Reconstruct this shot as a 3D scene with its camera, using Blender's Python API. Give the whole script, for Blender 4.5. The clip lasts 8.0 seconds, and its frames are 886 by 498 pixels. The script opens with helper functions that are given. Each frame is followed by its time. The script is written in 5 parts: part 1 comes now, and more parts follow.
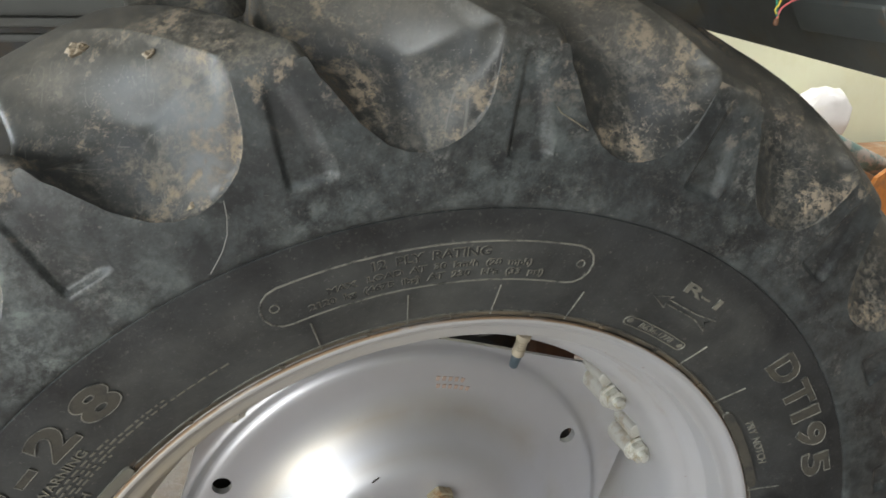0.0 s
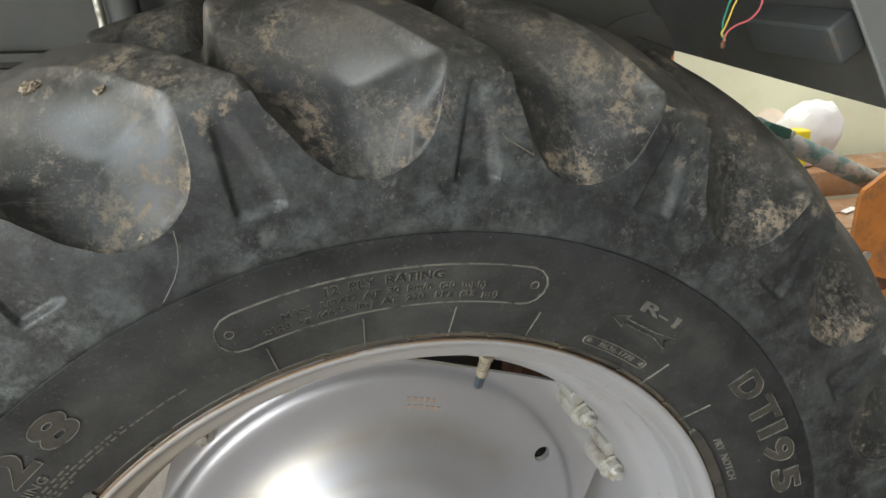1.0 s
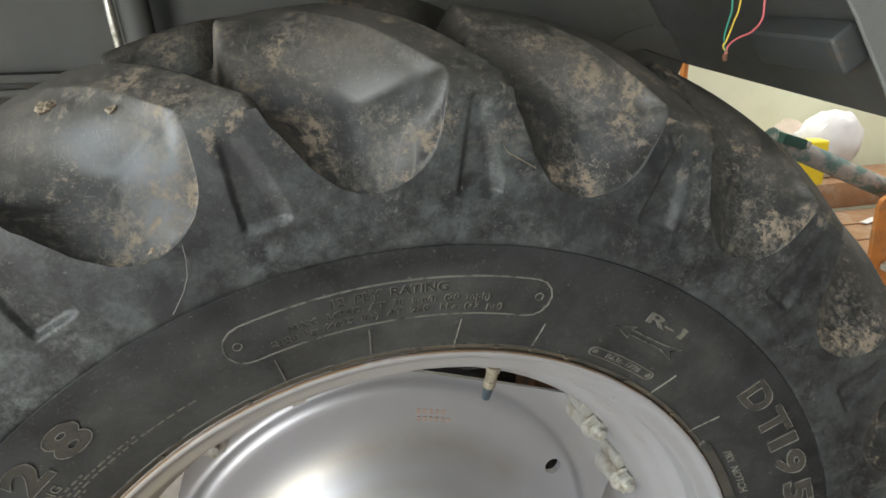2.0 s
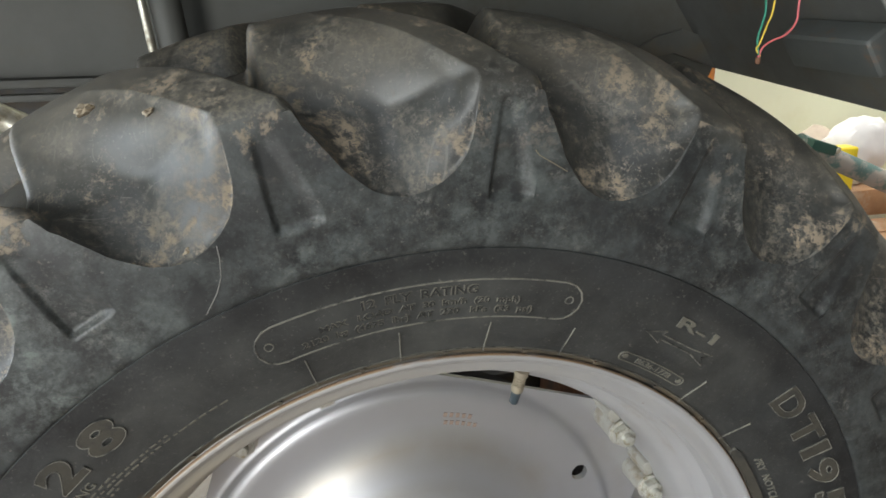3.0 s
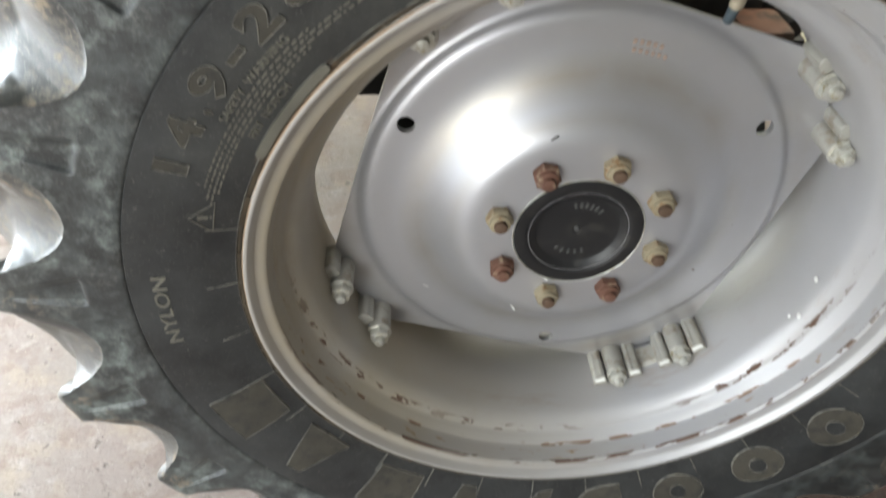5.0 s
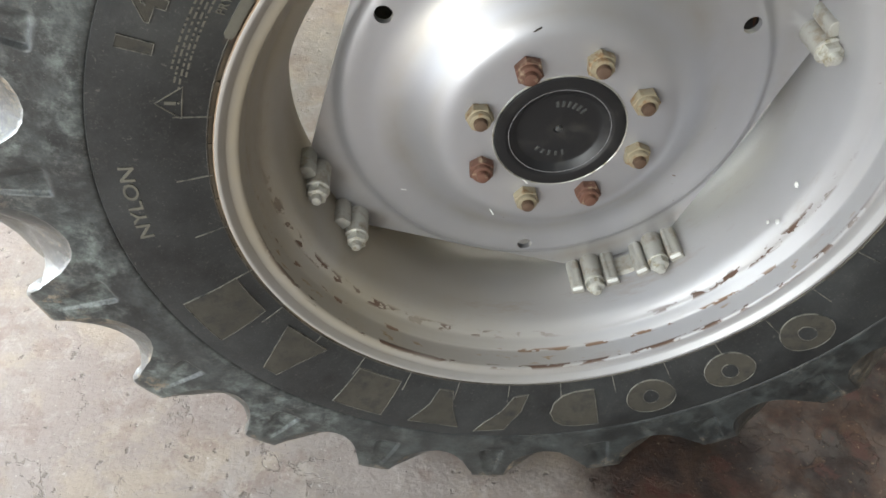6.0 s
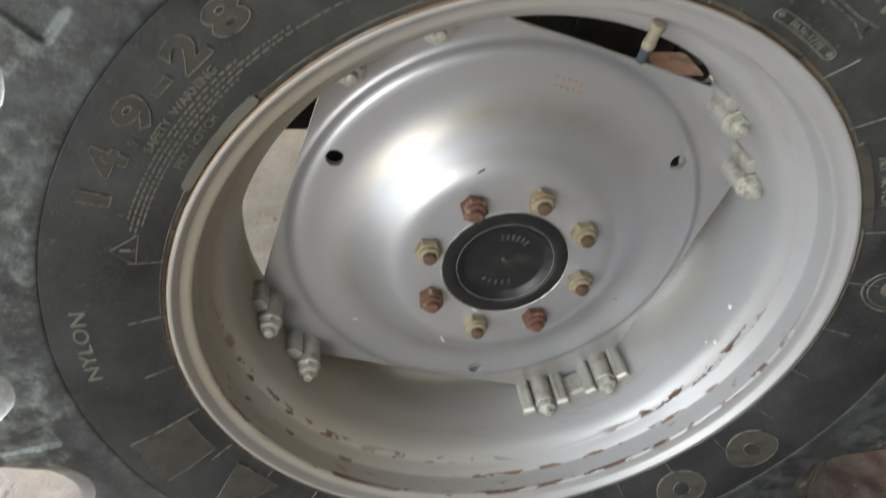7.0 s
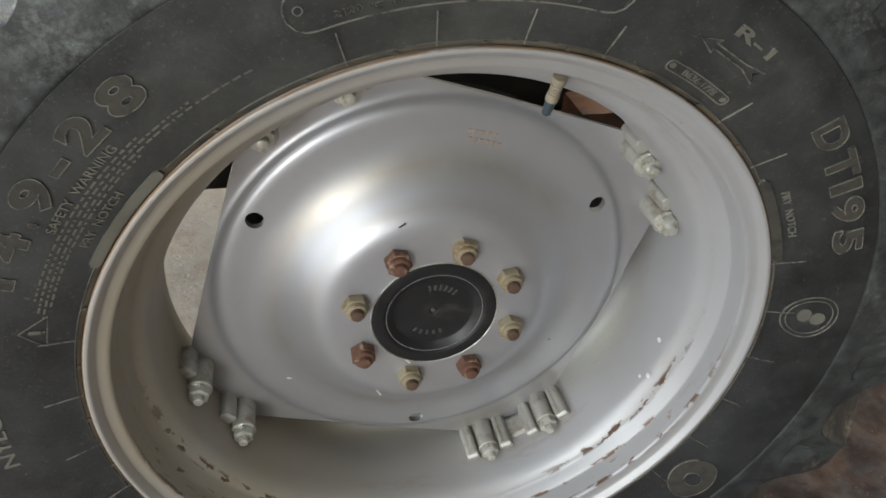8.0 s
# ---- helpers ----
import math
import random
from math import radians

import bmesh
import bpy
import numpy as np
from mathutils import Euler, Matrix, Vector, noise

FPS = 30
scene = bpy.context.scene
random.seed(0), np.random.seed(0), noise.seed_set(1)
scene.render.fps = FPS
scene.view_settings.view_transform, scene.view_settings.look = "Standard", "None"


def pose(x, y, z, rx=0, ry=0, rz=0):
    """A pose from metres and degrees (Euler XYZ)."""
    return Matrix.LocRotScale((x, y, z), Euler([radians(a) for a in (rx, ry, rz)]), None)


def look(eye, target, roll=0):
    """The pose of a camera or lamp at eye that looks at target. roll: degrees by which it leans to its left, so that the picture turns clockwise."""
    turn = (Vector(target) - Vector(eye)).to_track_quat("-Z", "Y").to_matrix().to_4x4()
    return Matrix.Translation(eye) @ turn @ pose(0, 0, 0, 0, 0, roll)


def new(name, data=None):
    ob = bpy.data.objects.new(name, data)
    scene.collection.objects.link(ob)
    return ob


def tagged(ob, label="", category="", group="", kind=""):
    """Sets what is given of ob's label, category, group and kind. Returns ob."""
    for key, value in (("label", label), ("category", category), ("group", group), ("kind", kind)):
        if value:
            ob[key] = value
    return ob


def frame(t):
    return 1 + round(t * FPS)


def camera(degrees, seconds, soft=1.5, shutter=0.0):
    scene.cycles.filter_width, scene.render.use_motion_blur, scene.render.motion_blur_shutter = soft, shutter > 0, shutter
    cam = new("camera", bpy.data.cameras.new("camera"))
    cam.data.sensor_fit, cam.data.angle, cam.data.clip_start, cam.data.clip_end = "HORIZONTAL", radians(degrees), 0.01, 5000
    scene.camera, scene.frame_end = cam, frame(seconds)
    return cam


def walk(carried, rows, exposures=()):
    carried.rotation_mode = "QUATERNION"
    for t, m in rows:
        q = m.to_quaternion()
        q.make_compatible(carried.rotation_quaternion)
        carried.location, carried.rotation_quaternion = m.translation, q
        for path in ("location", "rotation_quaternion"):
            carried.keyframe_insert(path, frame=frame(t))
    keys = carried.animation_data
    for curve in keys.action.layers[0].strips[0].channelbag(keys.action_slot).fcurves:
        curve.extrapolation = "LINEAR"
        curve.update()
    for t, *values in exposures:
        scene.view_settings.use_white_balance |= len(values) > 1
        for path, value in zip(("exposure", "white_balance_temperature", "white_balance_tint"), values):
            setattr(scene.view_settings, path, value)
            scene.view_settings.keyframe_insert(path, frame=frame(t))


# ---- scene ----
cam = camera(61.92, 8.0, soft=1.6, shutter=0.35)
ROWS = [
    (0.0, -0.1828, -0.5228, 1.3189, 67.58, -1.87, -17.35),
    (0.5, -0.1595, -0.5374, 1.3283, 68.54, -1.16, -17.52),
    (1.0, -0.1432, -0.5447, 1.3295, 68.91, -0.77, -17.14),
    (1.5, -0.1331, -0.5566, 1.3327, 69.43, -0.31, -16.36),
    (3.0, -0.1414, -0.5561, 1.3292, 70.46, 0.31, -14.19),
    (3.5, -0.1501, -0.5568, 1.3290, 68.55, 0.20, -12.18),
    (4.0, -0.1530, -0.5487, 1.2810, 60.53, 0.56, -8.98),
    (4.5, -0.1877, -0.5432, 1.2496, 54.07, 0.50, -3.94),
    (5.0, -0.2011, -0.5525, 1.2208, 47.93, -0.72, -2.74),
    (5.2, -0.1955, -0.5666, 1.2005, 45.49, -1.02, -2.85),
    (6.3, -0.2005, -0.5702, 1.1813, 42.84, -2.80, -4.19),
    (6.5, -0.2014, -0.5694, 1.1848, 44.32, -3.27, -5.04),
    (7.0, -0.2014, -0.5637, 1.2210, 51.04, -3.84, -7.24),
    (7.5, -0.1860, -0.5590, 1.2440, 54.55, -3.70, -10.05),
    (8.0, -0.1675, -0.5563, 1.2430, 53.87, -3.17, -12.22),
]
EXPOSURES = [(0.0, 0.24), (3.5, 0.24), (4.5, 0.36), (5.2, 0.46), (6.5, 0.46), (7.0, 0.28), (8.0, 0.07)]
walk(cam, [(t, pose(*row)) for t, *row in ROWS], EXPOSURES)

HUB = 0.645  # height of the wheel's axis over the floor

# ---- world and light ----
world = bpy.data.worlds.new("daylight")
scene.world = world
world.use_nodes = True
sky = world.node_tree.nodes.new("ShaderNodeTexSky")
sky.sky_type, sky.sun_disc = "NISHITA", False
sky.sun_elevation, sky.sun_rotation = radians(46), radians(258)
background = world.node_tree.nodes["Background"]
world.node_tree.links.new(sky.outputs[0], background.inputs[0])
background.inputs[1].default_value = 0.12

sun = new("sun", bpy.data.lights.new("sun", "SUN"))
sun.data.energy, sun.data.angle, sun.data.color = 4.0, radians(0.5), (1.0, 0.95, 0.88)
sun.matrix_world = look((0, 0, 0), (0.68, 0.145, -0.72))


def daylight(name, place, target, wide, high, watts, colour):
    lamp = new(name, bpy.data.lights.new(name, "AREA"))
    lamp.data.shape, lamp.data.size, lamp.data.size_y = "RECTANGLE", wide, high
    lamp.data.energy, lamp.data.color = watts, colour
    lamp.matrix_world = look(place, target)
    return lamp


# The sky's light in the shed's gate and door.
daylight("gate_daylight", (-2.80, -1.20, 1.02), (0, -1.20, 0.95), 2.9, 1.85, 66, (0.85, 0.94, 1.0))
daylight("door_daylight", (-1.95, -3.20, 1.45), (-0.4, 0, 0.9), 1.1, 1.7, 80, (0.97, 0.995, 0.97))
# Added lamp, no such opening known; brightens the north wall and the sack.
daylight("wall_fill", (2.15, 1.10, 3.16), (2.15, 1.25, 0.5), 0.9, 0.9, 52, (1.0, 1.0, 0.97))
daylight("front_gate_daylight", (-2.80, 1.00, 0.66), (-0.5, 0.0, 0.72), 1.4, 1.1, 118, (0.85, 0.94, 1.0))
# Unseen overhead lamp, added to lift the rim's upward faces.
daylight("front_top_fill", (-0.85, -1.30, 3.16), (-0.6, -0.9, 0.5), 1.3, 1.2, 9, (0.94, 1.0, 1.0))
# Added narrow lamp that brightens the floor at the back left.
floor_fill = daylight("back_floor_fill", (-1.95, 0.95, 3.16), (-1.95, 0.96, 0), 0.85, 0.85, 14, (1.0, 0.99, 0.96))
floor_fill.data.spread = radians(62)


# ---- materials ----
class Surface:
    """Builds a node material: fine grain, slow variation, layers of dirt and wear on top."""

    def __init__(self, name, colour, rough=0.5, metal=0.0, vary=0.2, scale=9.0, coat=0.0, specular=0.5):
        self.m = bpy.data.materials.new(name)
        self.m.use_nodes = True
        self.n, self.l = self.m.node_tree.nodes, self.m.node_tree.links
        self.b = self.n["Principled BSDF"]
        self.b.inputs["Metallic"].default_value = metal
        self.b.inputs["Coat Weight"].default_value = coat
        self.b.inputs["Coat Roughness"].default_value = 0.12
        self.b.inputs["Specular IOR Level"].default_value = specular
        self.place = self.n.new("ShaderNodeNewGeometry").outputs["Position"]
        low, high = tuple(c * (1 - vary) for c in colour), tuple(min(1, c * (1 + vary)) for c in colour)
        self.colour = self.mix(self.span(self.cloud(scale), 0.3, 0.7), low, high)
        self.rough = self.span(self.cloud(38.0), 0.3, 0.7, max(0.03, rough * (1 - 0.5 * vary)), min(1, rough * (1 + 0.6 * vary)))

    def cloud(self, scale, detail=6.0, roughness=0.6, stretch=(1, 1, 1), shift=0.0, warp=0.0):
        t = self.n.new("ShaderNodeTexNoise")
        t.inputs["Scale"].default_value, t.inputs["Detail"].default_value = scale, detail
        t.inputs["Roughness"].default_value, t.inputs["Distortion"].default_value = roughness, warp
        p = self.n.new("ShaderNodeMapping")
        p.inputs["Scale"].default_value, p.inputs["Location"].default_value = stretch, (shift, 0.7 * shift, -0.4 * shift)
        self.l.new(self.place, p.inputs["Vector"])
        self.l.new(p.outputs[0], t.inputs["Vector"])
        return t.outputs["Fac"]

    def span(self, socket, a, b, c=0.0, d=1.0):
        r = self.n.new("ShaderNodeMapRange")
        r.clamp = True
        for k, v in zip(("From Min", "From Max", "To Min", "To Max"), (a, b, c, d)):
            r.inputs[k].default_value = v
        self.l.new(socket, r.inputs["Value"])
        return r.outputs["Result"]

    def math(self, kind, a, b=0.0):
        x = self.n.new("ShaderNodeMath")
        x.operation = kind
        for i, v in enumerate((a, b)):
            if isinstance(v, (int, float)):
                x.inputs[i].default_value = v
            else:
                self.l.new(v, x.inputs[i])
        return x.outputs[0]

    def mix(self, fac, a, b):
        x = self.n.new("ShaderNodeMix")
        x.data_type = "RGBA"
        for i, v in ((0, fac), (6, a), (7, b)):
            if isinstance(v, tuple):
                x.inputs[i].default_value = (*v, 1)
            elif isinstance(v, float):
                x.inputs[i].default_value = v
            else:
                self.l.new(v, x.inputs[i])
        return x.outputs[2]

    def mixed(self, fac, a, b):
        x = self.n.new("ShaderNodeMix")
        for i, v in ((0, fac), (2, a), (3, b)):
            if isinstance(v, (int, float)):
                x.inputs[i].default_value = v
            else:
                self.l.new(v, x.inputs[i])
        return x.outputs[0]

    def axes(self):
        x = self.n.new("ShaderNodeSeparateXYZ")
        self.l.new(self.place, x.inputs[0])
        return x.outputs

    def hub_radius(self):
        """Distance from the wheel's axis."""
        x = self.axes()
        up = self.math("SUBTRACT", x[2], HUB)
        return self.math("SQRT", self.math("ADD", self.math("MULTIPLY", x[0], x[0]), self.math("MULTIPLY", up, up)))

    def layer(self, mask, colour, rough=None):
        self.colour = self.mix(mask, self.colour, colour)
        if rough is not None:
            self.rough = self.mixed(mask, self.rough, rough)
        return self

    def metal(self, mask, value):
        self.l.new(self.mixed(mask, self.b.inputs["Metallic"].default_value, value), self.b.inputs["Metallic"])
        return self

    def grain(self, scale=220.0, strength=0.2, depth=0.001, more=None):
        height = self.cloud(scale, 8.0, 0.65)
        if more is not None:
            height = self.math("ADD", self.math("MULTIPLY", height, 0.35), more)
        x = self.n.new("ShaderNodeBump")
        x.inputs["Strength"].default_value, x.inputs["Distance"].default_value = strength, depth
        self.l.new(height, x.inputs["Height"])
        self.l.new(x.outputs[0], self.b.inputs["Normal"])
        return self

    def done(self):
        self.l.new(self.colour, self.b.inputs["Base Color"])
        self.l.new(self.rough, self.b.inputs["Roughness"])
        return self.m


def plain(name, colour, rough=0.5, metal=0.0, vary=0.15, grain=0.15, dirt=None, dirt_at=(0.52, 0.66), dirt_scale=25.0, **more):
    s = Surface(name, colour, rough, metal, vary, **more)
    if dirt:
        s.layer(s.span(s.cloud(dirt_scale, 9.0, 0.66), *dirt_at), dirt, 0.8)
    return s.grain(strength=grain).done()


MUD = (0.225, 0.182, 0.132)


def make_rubber(name, dusty):
    """Tyre rubber with dust, scratches and crumbs of earth; dusty: the treads and the hollows between the bars."""
    s = Surface(name, (0.0098, 0.0102, 0.0107), 0.36 if dusty else 0.38, 0.0, 0.22, specular=0.65 if dusty else 0.5)
    r = s.hub_radius()
    outside, bars = s.span(r, 0.4850, 0.4885), s.span(r, 0.600, 0.640)

    def lines(scale, stretch, shift, thin, where, colour, strength):
        """Thin broken scratches."""
        away = s.math("ABSOLUTE", s.math("SUBTRACT", s.cloud(scale, 1.5, 0.5, stretch, shift, 0.15), 0.5))
        line = s.math("SUBTRACT", 1.0, s.span(away, thin * 0.4, thin))
        broken = s.span(s.cloud(scale * 0.9, 6.0, 0.7, shift=shift + 40), where, where + 0.06, 0.0, strength)
        s.layer(s.math("MULTIPLY", line, broken), colour, 0.75)

    def crust(big, small, shift, a, b, c, d, colour, rough, within=None):
        """Patches that break up into fine specks."""
        mask = s.math("MULTIPLY", s.span(s.cloud(big, 8.0, 0.68, shift=shift, warp=0.4), a, b), s.span(s.cloud(small, 8.0, 0.8, shift=shift + 9), c, d))
        if within is not None:
            mask = s.math("MULTIPLY", mask, within)
        s.layer(mask, colour, rough)
        return mask

    # a thin film of dust, uneven
    film = s.span(s.cloud(6.0, 10.0, 0.72, shift=1.0), 0.36, 0.68, 0.0, 0.24 if dusty else 0.32)
    s.layer(film, (0.076, 0.080, 0.073) if dusty else (0.088, 0.094, 0.094), 0.40 if dusty else 0.45)
    s.layer(s.span(s.cloud(34.0, 12.0, 0.8, shift=2.0), 0.46, 0.72, 0.0, 0.26), (0.070, 0.070, 0.066), 0.55)
    cool = s.math("MULTIPLY", outside, s.span(s.cloud(24.0, 12.0, 0.76, shift=3.0), 0.47, 0.65, 0.0, 0.12 if dusty else 0.42))
    s.layer(cool, (0.108, 0.124, 0.122), 0.36 if dusty else 0.44)
    if not dusty:
        # The inner band turns paler, in patches, towards the wheel's top.
        upper_pale = s.math("MULTIPLY", s.span(r, 0.474, 0.452), s.span(s.axes()[2], HUB + 0.10, HUB + 0.36))
        s.layer(s.math("MULTIPLY", upper_pale, s.span(s.cloud(9.0, 10.0, 0.7, shift=52.0, warp=0.4), 0.36, 0.62, 0.06, 0.46)), (0.098, 0.098, 0.088), 0.55)
    if dusty:
        s.layer(s.span(s.cloud(11.0, 10.0, 0.74, shift=33.0), 0.48, 0.70, 0.0, 0.14), (0.12, 0.118, 0.104), 0.48)
    # grey crusts, scuffs and scratches
    crust(17.0, 150.0, 5.0, 0.52, 0.68, 0.50, 0.60, (0.13, 0.128, 0.116), 0.75, outside)
    crust(30.0, 260.0, 15.0, 0.48, 0.62, 0.55, 0.66, (0.10, 0.096, 0.084), 0.8)
    if dusty:
        lines(15.0, (1.0, 1.0, 0.25), 7.0, 0.006, 0.52, (0.18, 0.175, 0.155), 0.45)
        lines(30.0, (0.3, 1.0, 1.2), 27.0, 0.007, 0.53, (0.20, 0.19, 0.165), 0.45)
        lines(55.0, (1.0, 1.0, 0.25), 61.0, 0.010, 0.54, (0.17, 0.162, 0.14), 0.45)
        lines(42.0, (1.3, 0.35, 0.5), 83.0, 0.009, 0.55, (0.20, 0.19, 0.165), 0.40)
    # fine pale specks and rubbed scuffs
    s.layer(s.span(s.cloud(420.0, 2.0, 0.5, shift=91.0), 0.66, 0.70, 0.0, 0.5 if dusty else 0.25), (0.17, 0.165, 0.15), 0.85)
    if not dusty:
        left = s.span(s.axes()[0], -0.10, -0.50, 0.25, 1.0)
        crust(11.0, 46.0, 57.0, 0.45, 0.62, 0.44, 0.62, (0.205, 0.230, 0.215), 0.6, s.math("MULTIPLY", outside, left))
    s.layer(s.span(s.cloud(190.0, 3.0, 0.6, shift=4.0), 0.68, 0.71, 0.0, 0.6 if dusty else 0.3), (0.22, 0.205, 0.172), 0.85)
    # earth: a brown wash on the bars, crumbs and cakes in the hollows
    worn = s.math("MULTIPLY", bars, s.span(s.cloud(9.0, 10.0, 0.76, shift=17.0), 0.38, 0.62, 0.10, 0.66))
    s.layer(worn, (0.125, 0.110, 0.086), 0.74)
    lumps = s.cloud(30.0, 7.0)
    if dusty:
        tan = crust(12.0, 160.0, 71.0, 0.46, 0.62, 0.46, 0.58, (0.150, 0.133, 0.105), 0.8)
        mud = crust(15.0, 120.0, 8.0, 0.545, 0.60, 0.46, 0.52, MUD, 0.9)
        crumbs = crust(22.0, 140.0, 23.0, 0.50, 0.60, 0.52, 0.60, (0.22, 0.182, 0.138), 0.9)
        lumps = s.math("ADD", lumps, s.math("ADD", s.math("MULTIPLY", mud, 1.1), s.math("ADD", s.math("MULTIPLY", tan, 0.25), s.math("MULTIPLY", crumbs, 0.6))))
    else:
        tread = s.span(r, 0.565, 0.600)
        mud = crust(24.0, 130.0, 48.0, 0.54, 0.59, 0.47, 0.54, (0.215, 0.178, 0.135), 0.9, tread)
        bead = s.math("MULTIPLY", s.math("SUBTRACT", 1.0, s.span(r, 0.3815, 0.3850)), s.span(s.cloud(30.0, 8.0), 0.35, 0.6, 0.1, 0.8))
        s.layer(bead, (0.13, 0.10, 0.065), 0.8)
        turn = s.math("ARCTAN2", s.math("SUBTRACT", s.axes()[2], HUB), s.axes()[0])
        notch = s.math("MULTIPLY", s.math("SUBTRACT", 1.0, s.span(r, 0.3865, 0.3885)), s.math("MULTIPLY", s.span(turn, 2.31, 2.34), s.span(turn, 2.66, 2.62)))
        s.layer(s.math("MULTIPLY", notch, s.span(s.cloud(40.0, 6.0), 0.3, 0.55, 0.35, 0.9)), (0.145, 0.095, 0.060), 0.85)
        lumps = s.math("ADD", lumps, mud)
    return s.grain(260.0, 0.26 if dusty else 0.40, 0.0016, lumps).done()


def make_silver(name="silver_paint", colour=(0.40, 0.405, 0.415), rough=0.36, rust_rings=(), metal=0.55, dust=False, soft=False):
    s = Surface(name, colour, rough, metal, 0.05, 6.0, specular=0.5)
    haze = s.span(s.cloud(5.0, 4.0, 0.5, shift=4.0), 0.34, 0.72, 0.0, 0.34)
    s.layer(haze, (0.85 * colour[0], 0.79 * colour[1], 0.66 * colour[2]))
    specks = s.span(s.cloud(85.0, 4.0, 0.55, shift=6.0), 0.735, 0.765, 0.0, 0.6)
    s.layer(specks, (0.20, 0.13, 0.075), 0.8)
    x = s.axes()
    r = s.hub_radius()
    if dust:
        # A beige tint that strengthens towards the rim's left, with brown runs.
        beige = s.math("MULTIPLY", s.span(x[0], 0.14, -0.26), s.span(s.cloud(6.0, 8.0, 0.65, shift=13.0), 0.28, 0.60, 0.45, 0.92))
        s.layer(s.math("MULTIPLY", beige, s.span(r, 0.378, 0.360, 0.35, 1.0)), (0.345, 0.300, 0.225), 0.48)
        runs = s.math("MULTIPLY", s.span(s.cloud(9.0, 9.0, 0.75, (0.5, 2.0, 0.5), 19.0), 0.56, 0.68, 0.0, 0.5), s.span(r, 0.372, 0.350))
        s.layer(runs, (0.29, 0.235, 0.165), 0.6)
    turn = s.math("ARCTAN2", s.math("SUBTRACT", x[2], HUB), x[0])
    joined = s.n.new("ShaderNodeCombineXYZ")
    for i, v in enumerate((s.math("MULTIPLY", turn, 0.34), s.math("MULTIPLY", x[1], 2.6), s.math("MULTIPLY", r, 2.6))):
        s.l.new(v, joined.inputs[i])
    flat, s.place = s.place, joined.outputs[0]
    wet = s.span(x[2], HUB + 0.02, HUB - 0.12)
    for by_radius, at, half, low, high, colour_ in rust_rings:
        away = s.math("ABSOLUTE", s.math("SUBTRACT", r if by_radius else x[1], at))
        band = s.math("SUBTRACT", 1.0, s.span(away, half * 0.4, half))
        here = band if by_radius else s.math("MULTIPLY", s.math("MULTIPLY", band, wet), s.span(s.cloud(3.2, 3.0, 0.5, shift=at * 70), 0.34, 0.46))
        worn = s.math("MULTIPLY", here, s.span(s.cloud(30.0, 5.0, 0.6, shift=at * 90), low, high))
        s.layer(worn, colour_, 0.8)
    s.place = flat
    if soft:
        # Dust rings; the outermost also paints the shade between lobes and rim.
        for at, half, much in ((0.192, 0.026, 0.55), (0.152, 0.012, 0.30), (0.285, 0.030, 0.60)):
            band = s.math("SUBTRACT", 1.0, s.span(s.math("ABSOLUTE", s.math("SUBTRACT", r, at)), 0.0, half))
            s.layer(s.math("MULTIPLY", band, s.span(s.cloud(5.0, 6.0, 0.6, shift=at * 80), 0.40, 0.66, 0.0, much)), (0.31, 0.26, 0.18))
    return s.grain(300.0, 0.03, 0.0005).done()


RUST = (0.105, 0.062, 0.042)
SIDEWALL, TREAD = make_rubber("tyre_rubber", False), make_rubber("dusty_tread_rubber", True)
RIM_PAINT = make_silver("rim_paint", (0.39, 0.385, 0.395), 0.42, (
    (False, 0.0190, 0.0034, 0.52, 0.54, RUST), (False, 0.0625, 0.0042, 0.53, 0.55, RUST), (False, 0.0445, 0.003, 0.57, 0.59, (0.18, 0.11, 0.07)),
    (True, 0.3778, 0.0017, 0.26, 0.50, (0.27, 0.18, 0.11)), (False, 0.030, 0.008, 0.61, 0.66, (0.30, 0.21, 0.12))), 0.32, True)
DISC_PAINT = make_silver("disc_paint", (0.425, 0.425, 0.448), 0.39, (), 0.60, False, True)
LETTER = plain("dusty_lettering", (0.042, 0.037, 0.028), 0.75, 0.0, 0.3, 0.5, (0.020, 0.020, 0.018), (0.50, 0.70), 55.0)
EDGE = plain("dust_on_raised_edges", (0.150, 0.142, 0.120), 0.75, 0.0, 0.3, 0.3, (0.03, 0.03, 0.028), (0.48, 0.62), 60.0)
PRINT = plain("small_raised_print", (0.125, 0.117, 0.094), 0.75, 0.0, 0.3, 0.3)
PRINT_TOP = plain("rubbed_print", (0.020, 0.020, 0.019), 0.65, 0.0, 0.3, 0.3)
CLAMP = plain("dusty_silver_steel", (0.40, 0.388, 0.35), 0.5, 0.4, 0.12, 0.3, (0.24, 0.19, 0.13), (0.5, 0.72), 40.0)
BOLT = plain("bright_zinc_steel", (0.55, 0.545, 0.50), 0.38, 0.6, 0.12, 0.2, (0.32, 0.27, 0.17), (0.5, 0.68), 90.0)
NUT_TAN = plain("tan_zinc_steel", (0.33, 0.28, 0.19), 0.5, 0.35, 0.2, 0.4, (0.26, 0.16, 0.08), (0.50, 0.62), 80.0)
NUT_RUST = plain("rusty_red_steel", (0.125, 0.058, 0.038), 0.65, 0.15, 0.3, 0.6, (0.33, 0.25, 0.17), (0.55, 0.66), 70.0)
STUD_DARK = plain("dark_rusted_stud", (0.13, 0.080, 0.052), 0.65, 0.3, 0.4, 0.6)
CAP_BLACK = plain("black_cap_enamel", (0.010, 0.010, 0.011), 0.42, 0.0, 0.2, 0.15, (0.04, 0.036, 0.03), (0.55, 0.85), 30.0)
CAP_PRINT = plain("pale_worn_print", (0.05, 0.05, 0.048), 0.6)
